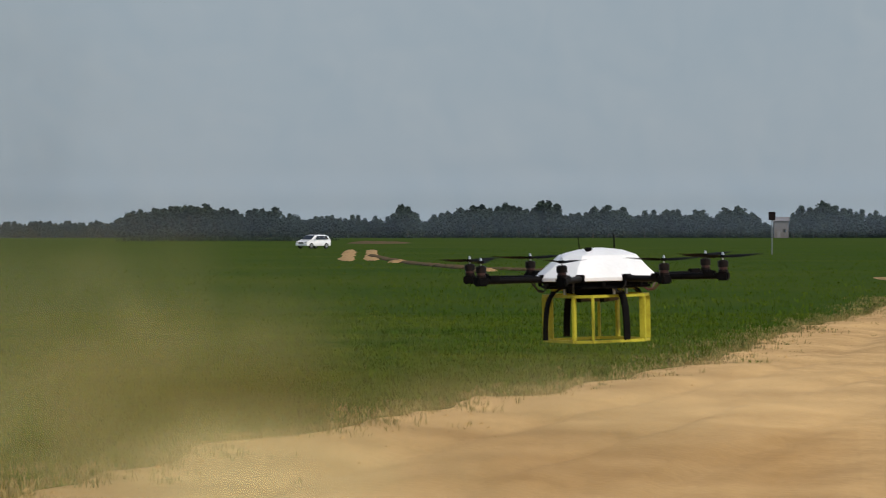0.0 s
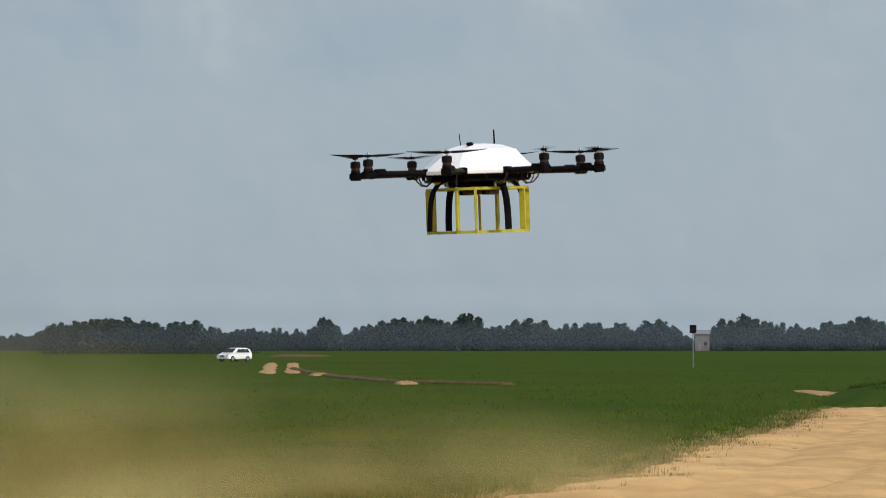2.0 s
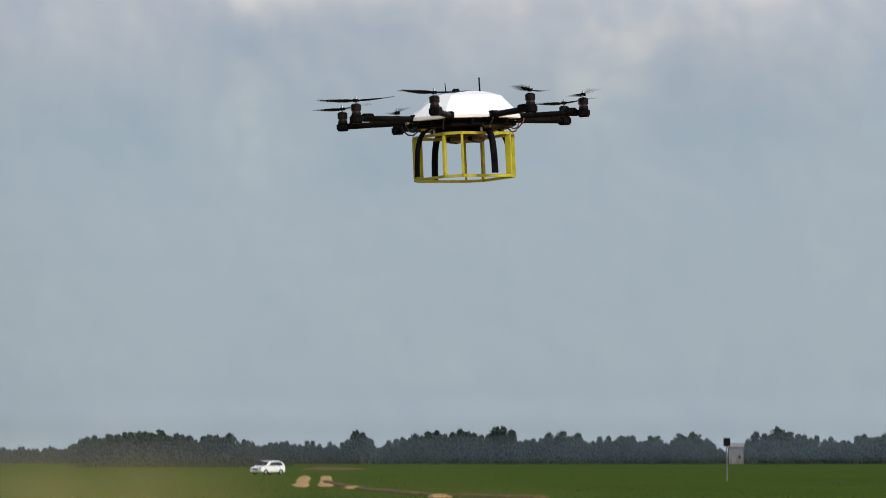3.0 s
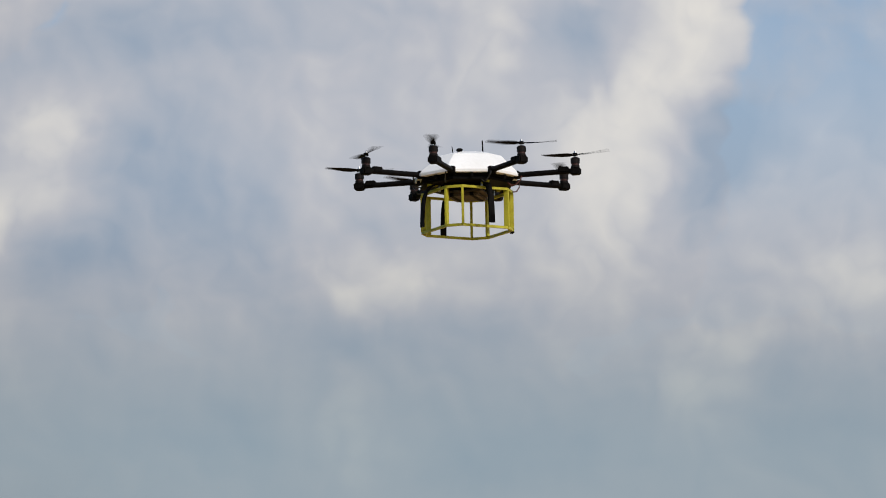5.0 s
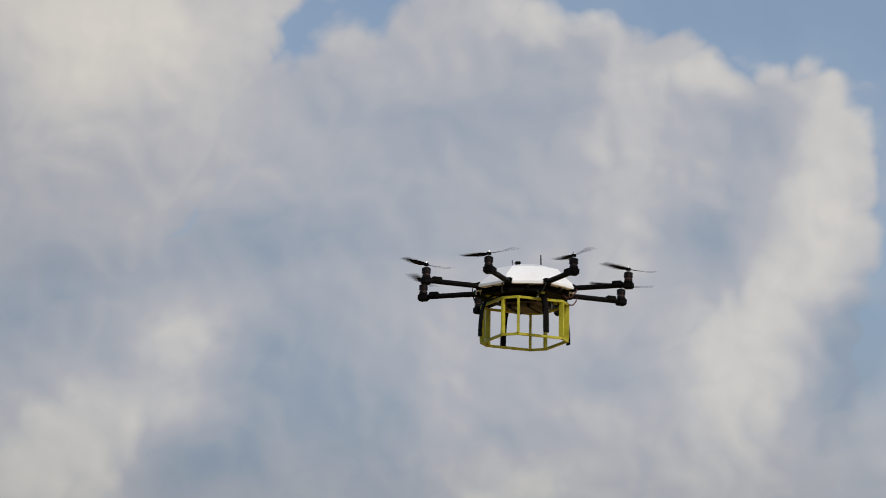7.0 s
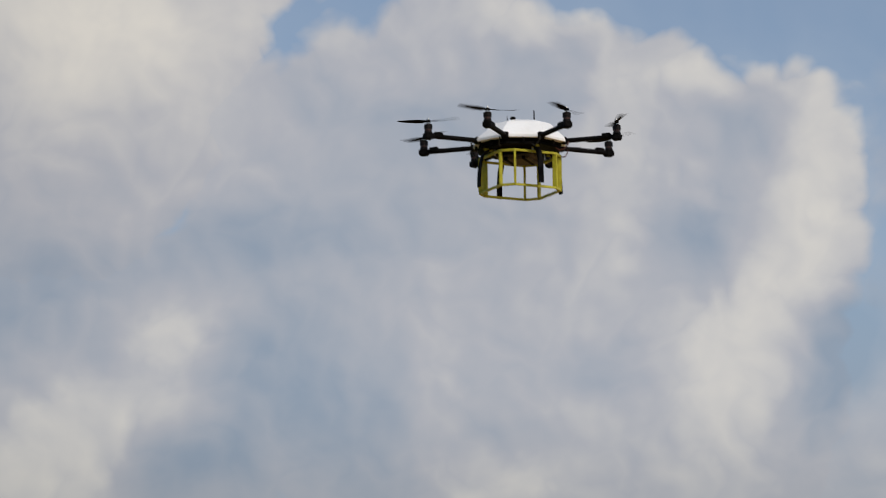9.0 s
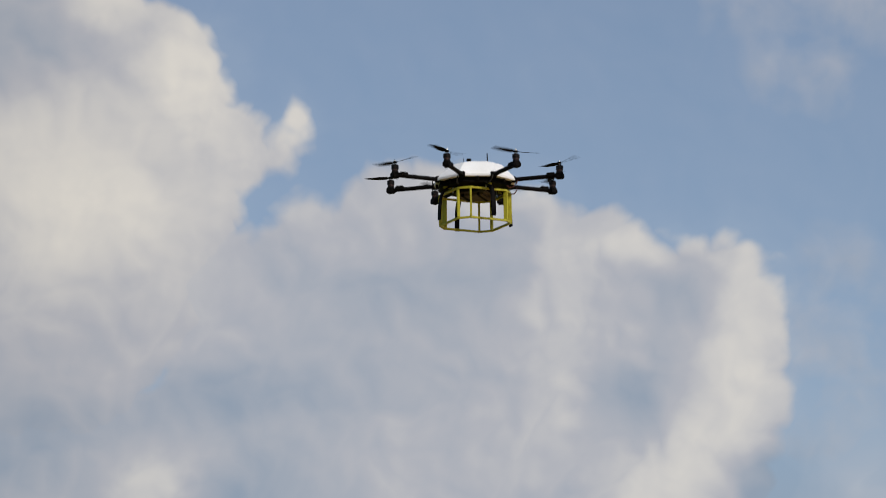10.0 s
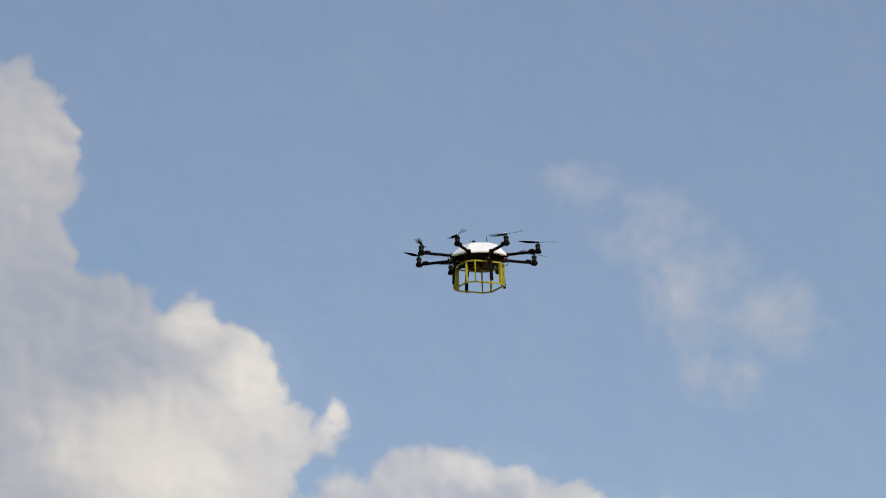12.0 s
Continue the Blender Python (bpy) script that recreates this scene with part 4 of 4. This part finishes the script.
# ---- motion ----
FLIGHT = [
    (0, 0.299, 15.494, 1.596, 0.600, -1.341, 7.138),
    (0.5, 0.272, 15.620, 1.798, 1.200, -1.046, 7.436),
    (1, 0.232, 15.824, 2.032, 1.500, -1.020, 7.799),
    (1.5, 0.186, 15.973, 2.276, 1.700, -1.552, 8.195),
    (2, 0.135, 16.148, 2.548, 1.500, -2.142, 8.831),
    (2.5, 0.046, 16.230, 2.887, 0.900, -2.331, 9.693),
    (3, -0.074, 16.314, 3.293, 0.300, -2.466, 10.249),
    (3.2, -0.119, 16.309, 3.383, 0.000, -2.008, 9.871),
    (4.8, -0.501, 17.584, 4.475, -1.200, -1.044, 8.791),
    (5, -0.559, 17.718, 4.612, -1.396, -0.891, 7.767),
    (5.5, -0.679, 17.892, 4.850, -1.404, -0.752, 6.914),
    (6, -0.796, 17.987, 4.978, -1.176, 0.224, 6.446),
    (6.5, -0.895, 18.217, 5.110, -1.022, 0.923, 6.447),
    (7, -0.942, 18.318, 5.189, -1.183, 0.894, 6.485),
    (7.2, -0.964, 18.390, 5.223, -1.058, 0.411, 6.571),
    (8.8, -0.962, 19.267, 6.042, -0.372, -0.283, 6.918),
    (9, -0.969, 19.446, 6.202, 0.483, -0.528, 7.464),
    (9.5, -0.975, 19.774, 6.638, 1.155, -0.574, 7.936),
    (10, -1.121, 22.041, 7.542, 1.475, -0.902, 7.647),
    (10.5, -1.205, 23.610, 8.371, 1.767, -1.191, 6.701),
    (11, -1.347, 25.779, 9.391, 2.090, -1.234, 5.929),
    (11.5, -1.597, 29.160, 10.545, 2.369, -1.278, 5.759),
    (12, -1.677, 30.696, 11.187, 2.717, -1.749, 6.631),
]


def motions():
    """Key all that moves: the drone, its propellers, the dust and the far clouds."""
    walk(drone, [(t, pose(x, y, z + 0.013, a, b, c)) for t, x, y, z, a, b, c in FLIGHT])
    for k, (theta, prop) in enumerate(zip(ARMS, propellers)):
        at = round_about(theta, R_MOTOR, 0.080)
        step = 61.0 if k % 2 else -61.0
        walk(prop, [(i / FPS, pose(*at, 0, 0, 37.0 * k + step * i)) for i in range(0, 12 * FPS + 1)])
    for ob, (at, _, way, _) in zip(veils, DUST_CLOUDS):
        at, way = Vector(at), Vector(way)
        walk(ob, [(t, Matrix.Translation(at + way * s)) for t, s in ((0.0, 0.0), (1.5, 1.5), (3.0, 3.0), (5.0, 3.6), (12.0, 4.0))])
    # the far clouds draw away as the shot widens
    walk(backdrop, [(t, cloud_pose(CLOUD_FAR / s)) for t, s in (
        (0.0, 1.0), (9.0, 1.0), (9.5, 0.995), (10.0, 0.916), (10.5, 0.86), (11.0, 0.808), (11.5, 0.725), (12.0, 0.702))])


motions()
